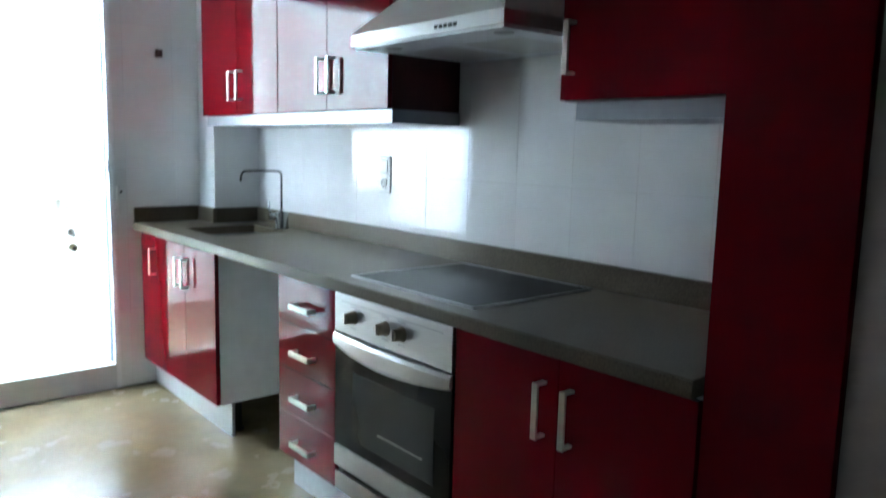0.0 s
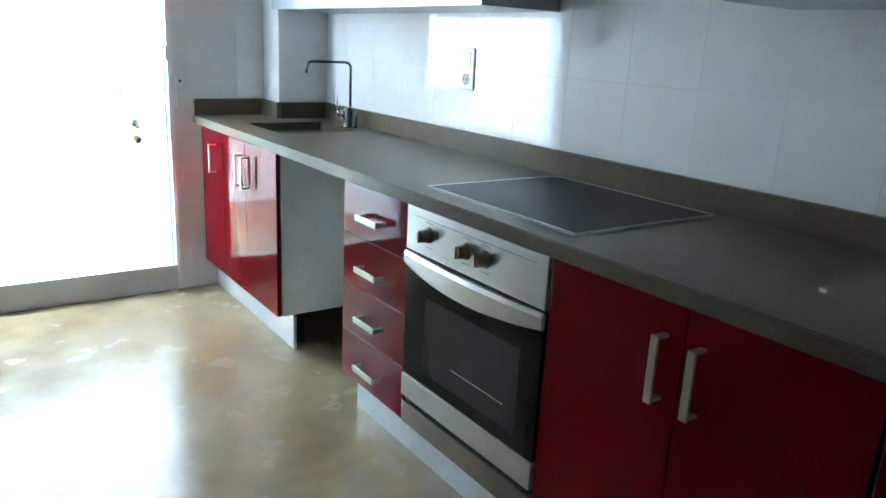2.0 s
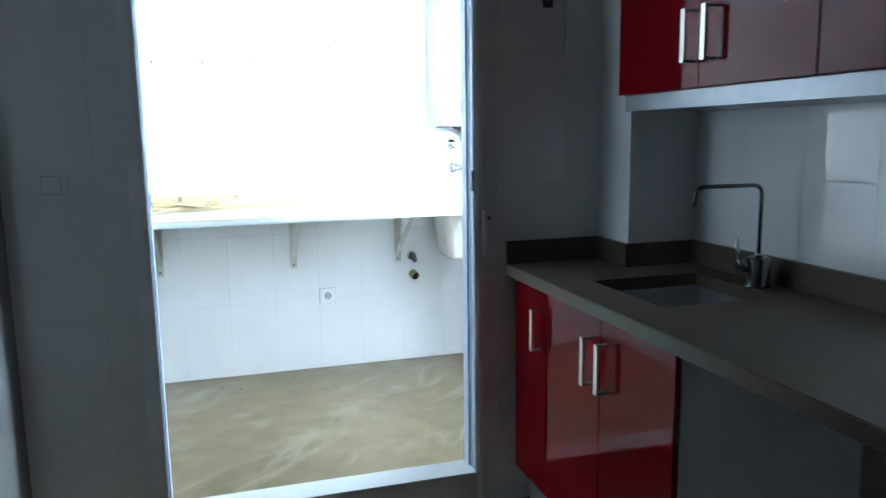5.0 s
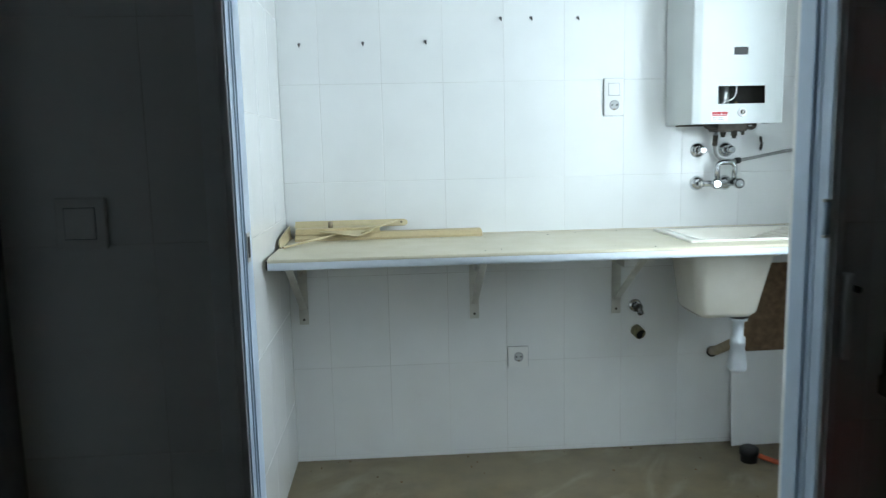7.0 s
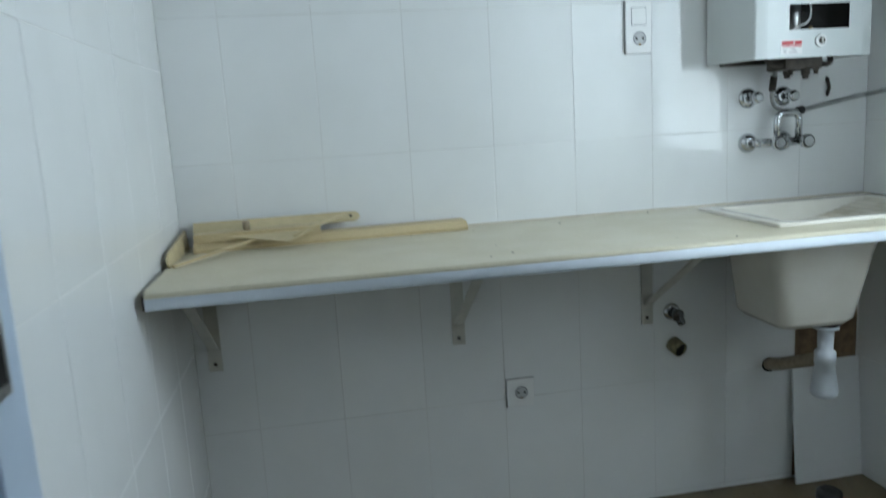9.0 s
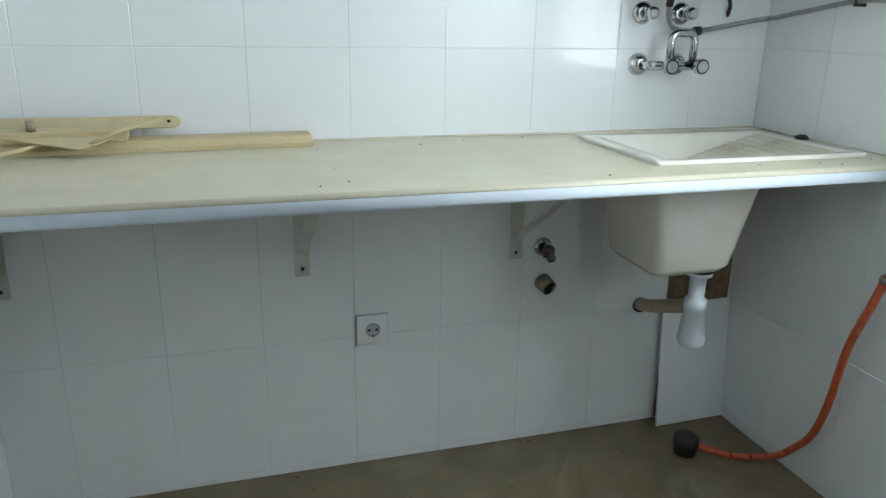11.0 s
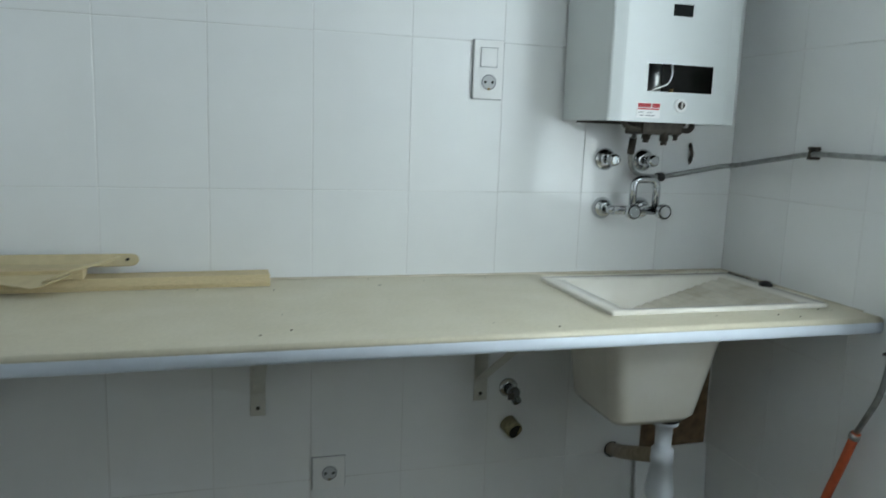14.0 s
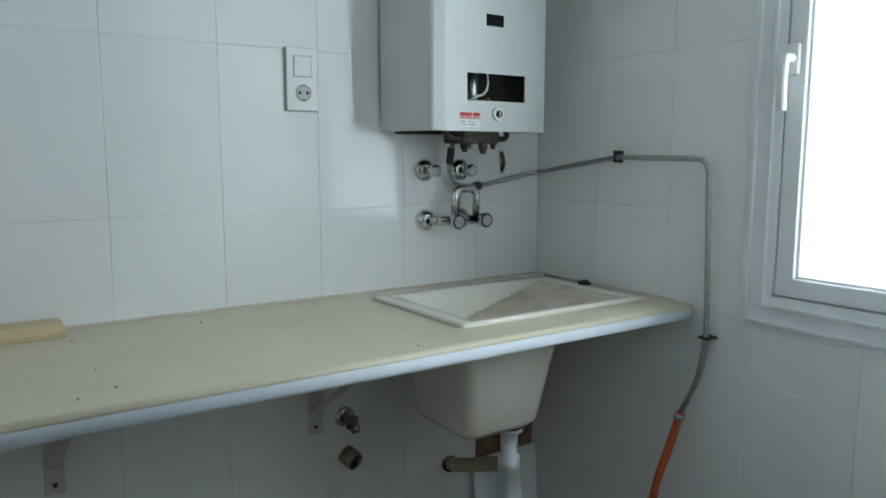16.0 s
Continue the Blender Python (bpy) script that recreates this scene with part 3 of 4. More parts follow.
cart = part("cartridge", tube(bmesh.new(), [(tx - 0.02, ty + 0.004, ZW + 0.058), (tx - 0.058, ty + 0.012, ZW + 0.062), (tx - 0.062, ty + 0.013, ZW + 0.062)], [0.017, 0.017, 0.014], 16), CHROME, faucet)
part("lever", tube(bmesh.new(), [(tx - 0.052, ty + 0.012, ZW + 0.074), (tx - 0.060, ty + 0.014, ZW + 0.100), (tx - 0.062, ty + 0.015, ZW + 0.140)], [0.006, 0.0055, 0.004], 10), CHROME, cart)

# hob
hob = thing("hob", "flat black glass hob with a metal edge", "hob", (2.2, 1.95, ZW))
part("glass_top", boxed(1.979, 2.455, 1.658, 2.234, ZW + 0.0005, ZW + 0.0055, 0.0012), HOB_GLASS, hob)
bm = bmesh.new()
box(bm, 1.973, 1.979, 1.652, 2.240, ZW + 0.0003, ZW + 0.0065)
box(bm, 2.455, 2.461, 1.652, 2.240, ZW + 0.0003, ZW + 0.0065)
box(bm, 1.979, 2.455, 1.652, 1.658, ZW + 0.0003, ZW + 0.0065)
box(bm, 1.979, 2.455, 2.234, 2.240, ZW + 0.0003, ZW + 0.0065)
part("edge_trim", bm, STEEL, hob, "thin steel trim")

# wall cabinets
WX, WB, WT = 2.19, 1.42, 2.14


def wall_cabinet(label, y0, y1, doors):
    c = thing("wall_cabinet", label, "cabinet", (2.35, (y0 + y1) / 2, WB), "wall cabinets")
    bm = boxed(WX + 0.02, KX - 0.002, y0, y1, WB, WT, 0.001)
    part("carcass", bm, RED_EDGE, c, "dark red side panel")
    for a, b, hyy in doors:
        d = front("door", c, WX, a, b, WB, WT)
        handle_v(d, WX, hyy, 1.485, 1.620)
    return c


wall_cabinet("glossy red two-door wall cabinet beside the column", 3.152, 3.952, [(3.552, 3.952, 3.576), (3.152, 3.552, 3.492)])
wall_cabinet("glossy red two-door wall cabinet beside the range hood", 2.350, 3.150, [(2.752, 3.150, 2.774), (2.350, 2.752, 2.698)])
wall_cabinet("dark red wall cabinet next to the tall cabinet", 0.968, 1.576, [(0.968, 1.576, 1.535)])
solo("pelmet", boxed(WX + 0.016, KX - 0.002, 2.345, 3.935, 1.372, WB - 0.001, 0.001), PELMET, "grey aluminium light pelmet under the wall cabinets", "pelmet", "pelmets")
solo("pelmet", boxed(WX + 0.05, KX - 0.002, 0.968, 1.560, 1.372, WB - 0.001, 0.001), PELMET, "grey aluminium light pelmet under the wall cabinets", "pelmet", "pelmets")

# range hood: lip, sloped canopy, flue
hood = thing("range_hood", "stainless steel pyramid range hood above the hob", "range hood", (2.25, 1.945, 1.59))
hx0, hy0, hy1, hz0, hz1 = 2.0, 1.602, 2.290, 1.594, 1.638
lipo = part("lip", boxed(hx0, KX - 0.002, hy0, hy1, hz0 + 0.006, hz1, 0.002), STEEL, hood, "bright steel front lip")
bm = bmesh.new()
lo = [bm.verts.new(p) for p in ((hx0, hy0, hz1), (hx0, hy1, hz1), (KX - 0.002, hy1, hz1), (KX - 0.002, hy0, hz1))]
hi = [bm.verts.new(p) for p in ((2.27, 1.82, 1.90), (2.27, 2.08, 1.90), (KX - 0.002, 2.08, 1.90), (KX - 0.002, 1.82, 1.90))]
bridge(bm, lo, hi, False)
bm.faces.new(lo)
bm.faces.new(hi[::-1])
bmesh.ops.recalc_face_normals(bm, faces=bm.faces)
part("canopy", bm, STEEL, hood)
part("flue", boxed(2.27, KX - 0.002, 1.82, 2.08, 1.90, CEIL - 0.001, 0.002), STEEL, hood)
under = part("underside", boxed(hx0 + 0.01, KX - 0.01, hy0 + 0.01, hy1 - 0.01, hz0, hz0 + 0.007), PLINTH, hood, "grey metal filter underside")
for k in range(2):
    y = 1.70 + k * 0.30
    part("filter", boxed(hx0 + 0.16, KX - 0.08, y, y + 0.24, hz0 - 0.0006, hz0 + 0.001), STEEL, under)
for y in (1.68, 2.17):
    part("lamp_cover", tube(bmesh.new(), [(hx0 + 0.08, y, hz0 + 0.001), (hx0 + 0.08, y, hz0 - 0.001)], 0.028, 18), GREY_INK, under)
for k in range(5):
    part("button", boxed(hx0 - 0.002, hx0 + 0.001, 1.78 + k * 0.020, 1.793 + k * 0.020, 1.613, 1.623, 0.0005), RUBBER, lipo)


# ---- sockets and switches ----
def socket_hole(parent, p, axis, r=0.019):
    """A round schuko socket; axis: the wall's outward way."""
    p, a = Vector(p), Vector(axis)
    rim = part("socket_rim", tube(bmesh.new(), [p, p + a * 0.0025], r + 0.003, 24), WHITE_PLASTIC, parent)
    part("socket_shadow_gap", tube(bmesh.new(), [p + a * 0.001, p + a * 0.0029], r, 24), GREY_INK, rim, "dark groove round the socket face")
    part("socket_face", tube(bmesh.new(), [p + a * 0.002, p + a * 0.0034], r * 0.84, 24), SOCKET_FACE, rim, "grey recessed socket face")
    side = Vector((abs(a.y), abs(a.x), 0))
    for s in (-1, 1):
        part("pin_hole", tube(bmesh.new(), [p + a * 0.003 + side * s * 0.0095, p + a * 0.0042 + side * s * 0.0095], 0.0036, 10), DARK, rim)
    part("earth_clip", tube(bmesh.new(), [p + a * 0.003 + Vector((0, 0, -r * 0.85)), p + a * 0.0042 + Vector((0, 0, -r * 0.85))], 0.0035, 8), BRASS, rim)


def plate_gap(parent, x0, x1, y0, y1, z0, z1):
    """The shade line between a plate and the tiles, painted as a grey backing."""
    part("shadow_gap", boxed(x0, x1, y0, y1, z0, z1), GREY_INK, parent)


sk = thing("double_socket", "white wall switch above a round socket, over the kitchen counter", "socket", (KX, 2.811, 1.10))
part("plate", boxed(KX - 0.007, KX, 2.772, 2.858, 1.100, 1.247, 0.003), WHITE_PLASTIC, sk)
plate_gap(sk, KX - 0.002, KX - 0.0004, 2.7705, 2.8595, 1.0985, 1.2485)
part("rocker_gap", boxed(KX - 0.0078, KX - 0.006, 2.790, 2.842, 1.181, 1.234), GREY_INK, sk)
part("rocker", boxed(KX - 0.0095, KX - 0.006, 2.7915, 2.8405, 1.1825, 1.2325, 0.0015), WHITE_PLASTIC, sk)
socket_hole(sk, (KX - 0.007, 2.815, 1.137), (-1, 0, 0))
us = thing("double_socket", "white wall switch above a round socket, beside the boiler", "socket", (1.886, LY1, 1.397))
part("plate", boxed(1.849, 1.924, LY1 - 0.010, LY1, 1.397, 1.537, 0.003), WHITE_PLASTIC, us)
plate_gap(us, 1.8475, 1.9255, LY1 - 0.002, LY1 - 0.0004, 1.3955, 1.5385)
part("rocker_gap", boxed(1.8645, 1.9085, LY1 - 0.0108, LY1 - 0.008, 1.4725, 1.5195), GREY_INK, us)
part("rocker", boxed(1.8660, 1.9070, LY1 - 0.0125, LY1 - 0.008, 1.474, 1.518, 0.0015), WHITE_PLASTIC, us)
socket_hole(us, (1.888, LY1 - 0.009, 1.437), (0, -1, 0))
ls = thing("socket", "single white socket low on the tiled wall", "socket", (1.510, LY1, 0.417))
part("plate", boxed(1.469, 1.550, LY1 - 0.009, LY1, 0.417, 0.499, 0.003), WHITE_PLASTIC, ls)
plate_gap(ls, 1.4675, 1.5515, LY1 - 0.002, LY1 - 0.0004, 0.4155, 0.5005)
socket_hole(ls, (1.511, LY1 - 0.008, 0.459), (0, -1, 0))
sw = thing("light_switch", "double light switch plate beside the doorway", "switch", (0.54, KY, 1.13))
part("plate", boxed(0.492, 0.572, KY - 0.010, KY, 1.140, 1.225, 0.003), WHITE_PLASTIC, sw)
part("rocker_gap", boxed(0.5068, 0.5572, KY - 0.0108, KY - 0.008, 1.1568, 1.2092), GREY_INK, sw)
part("rocker", boxed(0.508, 0.556, KY - 0.0125, KY - 0.008, 1.158, 1.208, 0.0015), WHITE_PLASTIC, sw)
cb = thing("cable_box", "small dark uncovered cable box in the kitchen wall", "cable box", (2.06, KY, 1.73))
part("box_rim", boxed(2.044, 2.080, KY - 0.004, KY, 1.720, 1.758, 0.001), IRON, cb)
part("cable_stub", tube(bmesh.new(), [(2.062, KY - 0.003, 1.742), (2.064, KY - 0.018, 1.738)], 0.006, 8), RED_EDGE, cb)

# ---- laundry room ----
LT = 0.957
lw = thing("laundry_worktop", "cream laminate worktop with a rounded white front edge", "worktop", (1.6, 5.5, 0.92))
LHX0, LHX1, LHY0, LHY1 = 2.055, 2.520, 5.380, 5.675
bm = bmesh.new()
X0, X1 = 0.634, LX1 - 0.002
holed_slab(bm, (X0, LHX0, LHX1, X1), (5.275, LHY0, LHY1, LY1 - 0.002), LT - 0.034, LT)
part("board", bm, CREAM, lw)
edge = [(5.275, LT - 0.034)] + [(5.252 - 0.007 * math.sin(radians(a)), LT - 0.027 - 0.007 * math.cos(radians(a))) for a in range(0, 91, 18)]
nose = [(5.275, LT - 0.0090)] + [(5.257 - 0.012 * math.cos(radians(a)), LT - 0.0090 + 0.0090 * math.sin(radians(a))) for a in range(0, 91, 15)] + [(5.275, LT)]
edge += [(5.245, LT - 0.0090), (5.275, LT - 0.0090)]
for name, outline, mat, label in (("front_edge", edge, SKY_TINTED_EDGE, "rounded white front edge"), ("rounded_nose", nose, CREAM, "")):
    bm = prism(bmesh.new(), outline, "x", X0 + 0.006, X1)
    for f in bm.faces:
        f.smooth = len(f.verts) == 4 and f.calc_center_median().y < 5.26
    part(name, bm, mat, lw, label)
part("worn_end", boxed(X0, X0 + 0.006, 5.250, 5.278, LT - 0.033, LT - 0.004, 0.002), DARK, lw)


def bracket_parts(b, m):
    """A shelf bracket: wall leg, arm, diagonal brace, screws; built round its corner and moved by m."""
    def made(name, bm, mat):
        bm.transform(m)
        return part(name, bm, mat, b)
    leg = made("wall_leg", boxed(-0.018, 0.018, -0.0035, 0, -0.302, 0, 0.001), PALE_PAINT)
    for z in (-0.283, -0.243):
        bm = tube(bmesh.new(), [(0, -0.003, z), (0, -0.0055, z)], [0.0055, 0.004], 10)
        bm.transform(m)
        part("screw", bm, IRON if z < -0.26 else PALE_PAINT, leg)
    made("arm", boxed(-0.015, 0.015, -0.40, -0.0035, -0.004, 0, 0.001), PALE_PAINT)
    bm = boxed(-0.013, 0.013, -0.0025, 0.0025, -0.216, 0.216, 0.001)
    bm.transform(Matrix.Translation((0, -0.190, -0.1225)) @ Matrix.Rotation(radians(57.2), 4, "X"))
    made("brace", bm, PALE_PAINT)
    made("rib", boxed(-0.0015, 0.0015, -0.10, -0.0035, -0.10, -0.004, 0.0005), PALE_PAINT)


for bx in (0.673, 1.338, 1.905):
    b = thing("shelf_bracket", "cream painted metal bracket carrying the worktop", "bracket", (bx, LY1, 0.62), "worktop brackets")
    bracket_parts(b, Matrix.Translation((bx, LY1 - 0.0005, LT - 0.0345)))

# laundry sink with a washboard slope
ls2 = thing("laundry_sink", "cream ceramic laundry sink with a ridged washboard slope", "laundry sink", (2.29, 5.53, 0.69))
bm = bmesh.new()
RX0, RX1, RY0, RY1 = 2.020, 2.562, 5.347, 5.712
o0, o1, o2 = ring(bm, RX0, RX1, RY0, RY1, LT + 0.0004, 0.012), ring(bm, RX0, RX1, RY0, RY1, LT + 0.007, 0.008), ring(bm, RX0 + 0.003, RX1 - 0.003, RY0 + 0.003, RY1 - 0.003, LT + 0.009, 0.008)
i0, i1 = ring(bm, LHX0 + 0.006, LHX1 - 0.002, LHY0 - 0.014, LHY1 - 0.006, LT + 0.009, 0.02), ring(bm, LHX0 + 0.012, LHX1 - 0.008, LHY0 - 0.009, LHY1 - 0.011, LT + 0.004, 0.02)
i2, i3 = ring(bm, 2.085, 2.410, 5.404, 5.655, 0.915, 0.03), ring(bm, 2.095, 2.318, 5.425, 5.650, 0.862, 0.03)
i4 = ring(bm, 2.115, 2.280, 5.445, 5.635, 0.715, 0.03)
for a, b in ((o0, o1), (o1, o2), (o2, i0), (i0, i1), (i1, i2), (i2, i3), (i3, i4)):
    bridge(bm, a, b)
bm.faces.new(i4)
part("rim", bm, CERAMIC, ls2)
bm = bmesh.new()
e = [ring(bm, 2.062, 2.360, 5.395, 5.668, LT - 0.036, 0.04), ring(bm, 2.068, 2.349, 5.408, 5.665, 0.86, 0.04), ring(bm, 2.092, 2.309, 5.425, 5.655, 0.692, 0.035), ring(bm, 2.108, 2.293, 5.441, 5.64, 0.674, 0.03)]
for a, b in zip(e, e[1:]):
    bridge(bm, a, b)
bm.faces.new(e[-1])
bmesh.ops.recalc_face_normals(bm, faces=bm.faces)
part("basin", bm, CERAMIC, ls2, "cream tapered basin")
bm = bmesh.new()   # washboard
n, rows = 40, []
for k in range(n + 1):
    u = k / n
    x, z = 2.512 - 0.340 * u, LT + 0.006 - 0.090 * u + 0.0026 * math.sin(u * 14 * 2 * math.pi)
    rows.append([bm.verts.new((x, y, z)) for y in (5.372 + 0.06 * min(1, u / 0.35), 5.664 - 0.02 * u)])
for a, b in zip(rows, rows[1:]):
    bm.faces.new((a[0], a[1], b[1], b[0])).smooth = True
part("washboard", bm, STAINED, ls2, "ridged sloping washboard")
dx, dy = 2.263, 5.49
part("drain_flange", tube(bmesh.new(), [(dx, dy, 0.677), (dx, dy, 0.663), (dx, dy, 0.659)], [0.036, 0.036, 0.03], 20), RUBBER, ls2, "black drain washer")
trap = part("bottle_trap", tube(bmesh.new(), [(dx, dy, 0.660), (dx, dy, 0.651), (dx, dy, 0.650), (dx, dy, 0.589), (dx, dy, 0.588), (dx, dy, 0.556), (dx, dy, 0.555), (dx, dy, 0.482), (dx, dy, 0.470), (dx, dy, 0.463)],
                                [0.032, 0.032, 0.0205, 0.0190, 0.0262, 0.0268, 0.0240, 0.0345, 0.033, 0.026], 20), TRAP, ls2, "white plastic bottle trap")
part("waste_pipe", tube(bmesh.new(), [(dx - 0.005, dy, 0.570), (2.290, 5.72, 0.474), (2.303, LY1 + 0.004, 0.448)], 0.0185, 14), BEIGE_PLASTIC, ls2, "beige plastic waste pipe")
part("wall_rosette", tube(bmesh.new(), [(2.303, LY1 - 0.001, 0.448), (2.303, LY1 - 0.006, 0.448)], 0.0225, 16), DARK, ls2)
plug = part("sink_plug", tube(bmesh.new(), [(2.550, 5.540, LT + 0.009), (2.550, 5.540, LT + 0.013), (2.550, 5.540, LT + 0.020)], [0.017, 0.016, 0.008], 14), RUBBER, ls2, "black rubber plug")
part("chain", tube(bmesh.new(), curve([(2.551, 5.552, LT + 0.014), (2.572, 5.60, LT + 0.004), (2.580, 5.66, LT + 0.004), (2.585, 5.73, LT + 0.004)], 0.02), 0.003, 8), IRON, plug)
part("sealant_bead", boxed(X0, X1, LY1 - 0.007, LY1 - 0.0005, LT + 0.0002, LT + 0.0035, 0.001), STAINED, lw, "stained sealant along the tiles")
part("sealant_bead", boxed(X1 - 0.005, X1 + 0.0015, 5.30, LY1 - 0.008, LT + 0.0002, LT + 0.003, 0.001), STAINED, lw, "stained sealant along the tiles")

# gas water heater
boiler = thing("water_heater", "white wall-hung gas water heater with a cut-out window", "water heater", (2.288, LY1, 1.353))
BX0, BX1, BY, BZ0, BZ1 = 2.122, 2.452, 5.595, 1.353, 2.02
part("back_plate", boxed(BX0 + 0.012, BX1 - 0.012, LY1 - 0.022, LY1, BZ0 - 0.004, BZ1 - 0.01), IRON, boiler)
CX0, CX1, CZ0, CZ1 = 2.211, 2.384, 1.424, 1.487
EX0, EX1, EZ0, EZ1 = 2.265, 2.317, 1.596, 1.623
bm = bmesh.new()   # casing: sides, top, and a front with two openings
side = [(BX0 - 0.014, LY1 - 0.018), (BX0 - 0.006, BY + 0.014), (BX0 - 0.004, BY + 0.009), (BX0, BY + 0.006), (BX0 + 0.022, BY + 0.001), (BX0 + 0.028, BY)]
side2 = [(BX0 + BX1 - x, y) for x, y in side[::-1]]
side[0] = (BX0 - 0.032, LY1 - 0.010)   # the casing's edge stands off the wall plate
xs = [BX0 + 0.028, CX0, EX0, EX1, CX1, BX1 - 0.028]
zs = [BZ0, CZ0, CZ1, EZ0, EZ1, BZ1]
for run in (side, side2):
    rows = [[bm.verts.new((x, y, z)) for x, y in run] for z in zs]
    for lo, hi in zip(rows, rows[1:]):
        for k in range(len(run) - 1):
            bm.faces.new((lo[k], lo[k + 1], hi[k + 1], hi[k]))
grid = {(i, j): bm.verts.new((x, BY, z)) for i, x in enumerate(xs) for j, z in enumerate(zs)}
for i in range(5):
    for j in range(5):
        if (j == 1 and 1 <= i <= 3) or (j == 3 and i == 2):
            continue
        bm.faces.new((grid[i, j], grid[i + 1, j], grid[i + 1, j + 1], grid[i, j + 1]))
bm.faces.new([bm.verts.new(p) for p in ((BX0 - 0.006, BY + 0.014, BZ1), (BX1 + 0.006, BY + 0.014, BZ1), (BX1 + 0.014, LY1 - 0.018, BZ1), (BX0 - 0.014, LY1 - 0.018, BZ1))])
bmesh.ops.remove_doubles(bm, verts=bm.verts, dist=0.0002)
bmesh.ops.recalc_face_normals(bm, faces=bm.faces)
part("casing", bm, ENAMEL, boiler, "white enamelled casing")
part("inner_chamber", boxed(BX0 + 0.02, BX1 - 0.02, BY + 0.06, LY1 - 0.03, BZ0 + 0.02, BZ1 - 0.02), DARK, boiler, "dark burner chamber")
part("display_glass", boxed(EX0 - 0.001, EX1 + 0.001, BY + 0.003, BY + 0.008, EZ0 - 0.001, EZ1 + 0.001), BLACK_GLASS, boiler, "small black display")
part("burner_cylinder", tube(bmesh.new(), [(2.252, BY + 0.04, 1.40), (2.252, BY + 0.04, 1.50)], 0.016, 14), STEEL, boiler)
part("ignition_wire", tube(bmesh.new(), curve([(2.232, BY + 0.018, 1.425), (2.25, BY + 0.016, 1.434), (2.276, BY + 0.016, 1.442), (2.288, BY + 0.02, 1.465), (2.290, BY + 0.03, 1.50)], 0.012), 0.0022, 8), WHITE_PLASTIC, boiler, "thin white wire")
part("spark_tip", tube(bmesh.new(), [(2.287, BY + 0.02, 1.42), (2.287, BY + 0.02, 1.432)], 0.005, 8), BRASS, boiler)
kn = part("selector", tube(bmesh.new(), [(2.301, BY, 1.394), (2.301, BY - 0.006, 1.394)], [0.0165, 0.0155], 20), WHITE_PLASTIC, boiler, "white round selector")
part("selector_core", tube(bmesh.new(), [(2.301, BY - 0.005, 1.394), (2.301, BY - 0.008, 1.394)], 0.009, 14), IRON, kn)
part("selector_grip", boxed(2.299, 2.303, BY - 0.011, BY - 0.007, 1.387, 1.401), ALU, kn)
st = part("sticker", boxed(2.187, 2.249, BY - 0.0012, BY - 0.0002, 1.362, 1.398), WHITE_PLASTIC, boiler, "white sticker with red and grey lettering")
xx = 2.190
for k, wdt in enumerate((0.006, 0.003, 0.006, 0.003, 0.005, 0.006, 0.005, 0, 0.005, 0.005, 0.006, 0.005)):
    if wdt:
        part("print_bar", boxed(xx, xx + wdt - 0.0008, BY - 0.0022, BY - 0.0009, 1.3865, 1.396), RED_INK, st)
    xx += wdt or 0.003
part("print_bar", boxed(2.190, 2.246, BY - 0.0022, BY - 0.0009, 1.3815, 1.3845), RED_INK, st)
for x0, x1, z in ((2.192, 2.205, 1.374), (2.215, 2.230, 1.374), (2.196, 2.204, 1.367), (2.212, 2.234, 1.367)):
    part("print_bar", boxed(x0, x1, BY - 0.0022, BY - 0.0009, z, z + 0.002), GREY_INK, st)
manifold = part("gas_manifold", boxed(2.235, 2.345, 5.64, 5.73, 1.325, 1.365, 0.008), IRON, boiler, "dark brass gas valve body")
for x, y, z0, r in ((2.255, 5.65, 1.312, 0.010), (2.30, 5.65, 1.300, 0.012), (2.335, 5.655, 1.312, 0.009), (2.28, 5.70, 1.305, 0.012)):
    part("nut", tube(bmesh.new(), [(x, y, 1.33), (x, y, z0 + 0.01), (x, y, z0 + 0.009), (x, y, z0)], [r, r, r * 0.7, r * 0.7], 6), IRON, manifold)
part("copper_bend", tube(bmesh.new(), curve([(2.19, 5.66, 1.362), (2.195, 5.655, 1.342), (2.235, 5.655, 1.336), (2.25, 5.66, 1.345)], 0.015), 0.007, 10), IRON, boiler)
part("copper_bend", tube(bmesh.new(), curve([(2.34, 5.66, 1.345), (2.365, 5.655, 1.334), (2.385, 5.66, 1.345), (2.385, 5.67, 1.36)], 0.012), 0.007, 10), IRON, boiler)


# wall taps: a chrome rose, a stem and a faceted knob
def wall_tap(label, x, z, out=0.040, rose=0.029):
    t = thing("wall_tap", label, "tap", (x, LY1, z), "chrome taps under the water heater")
    part("rose", tube(bmesh.new(), [(x, LY1, z), (x, LY1 - 0.003, z), (x, LY1 - 0.010, z), (x, LY1 - 0.013, z)], [rose, rose, rose * 0.72, rose * 0.45], 24), CHROME, t)
    part("stem", tube(bmesh.new(), [(x, LY1 - 0.012, z), (x, LY1 - out, z)], 0.009, 12), CHROME, t)
    part("knob", tube(bmesh.new(), [(x, LY1 - out + 0.004, z), (x, LY1 - out, z), (x, LY1 - out - 0.016, z), (x, LY1 - out - 0.020, z)], [0.011, 0.0165, 0.0155, 0.010], 8), CHROME, t)
    return t


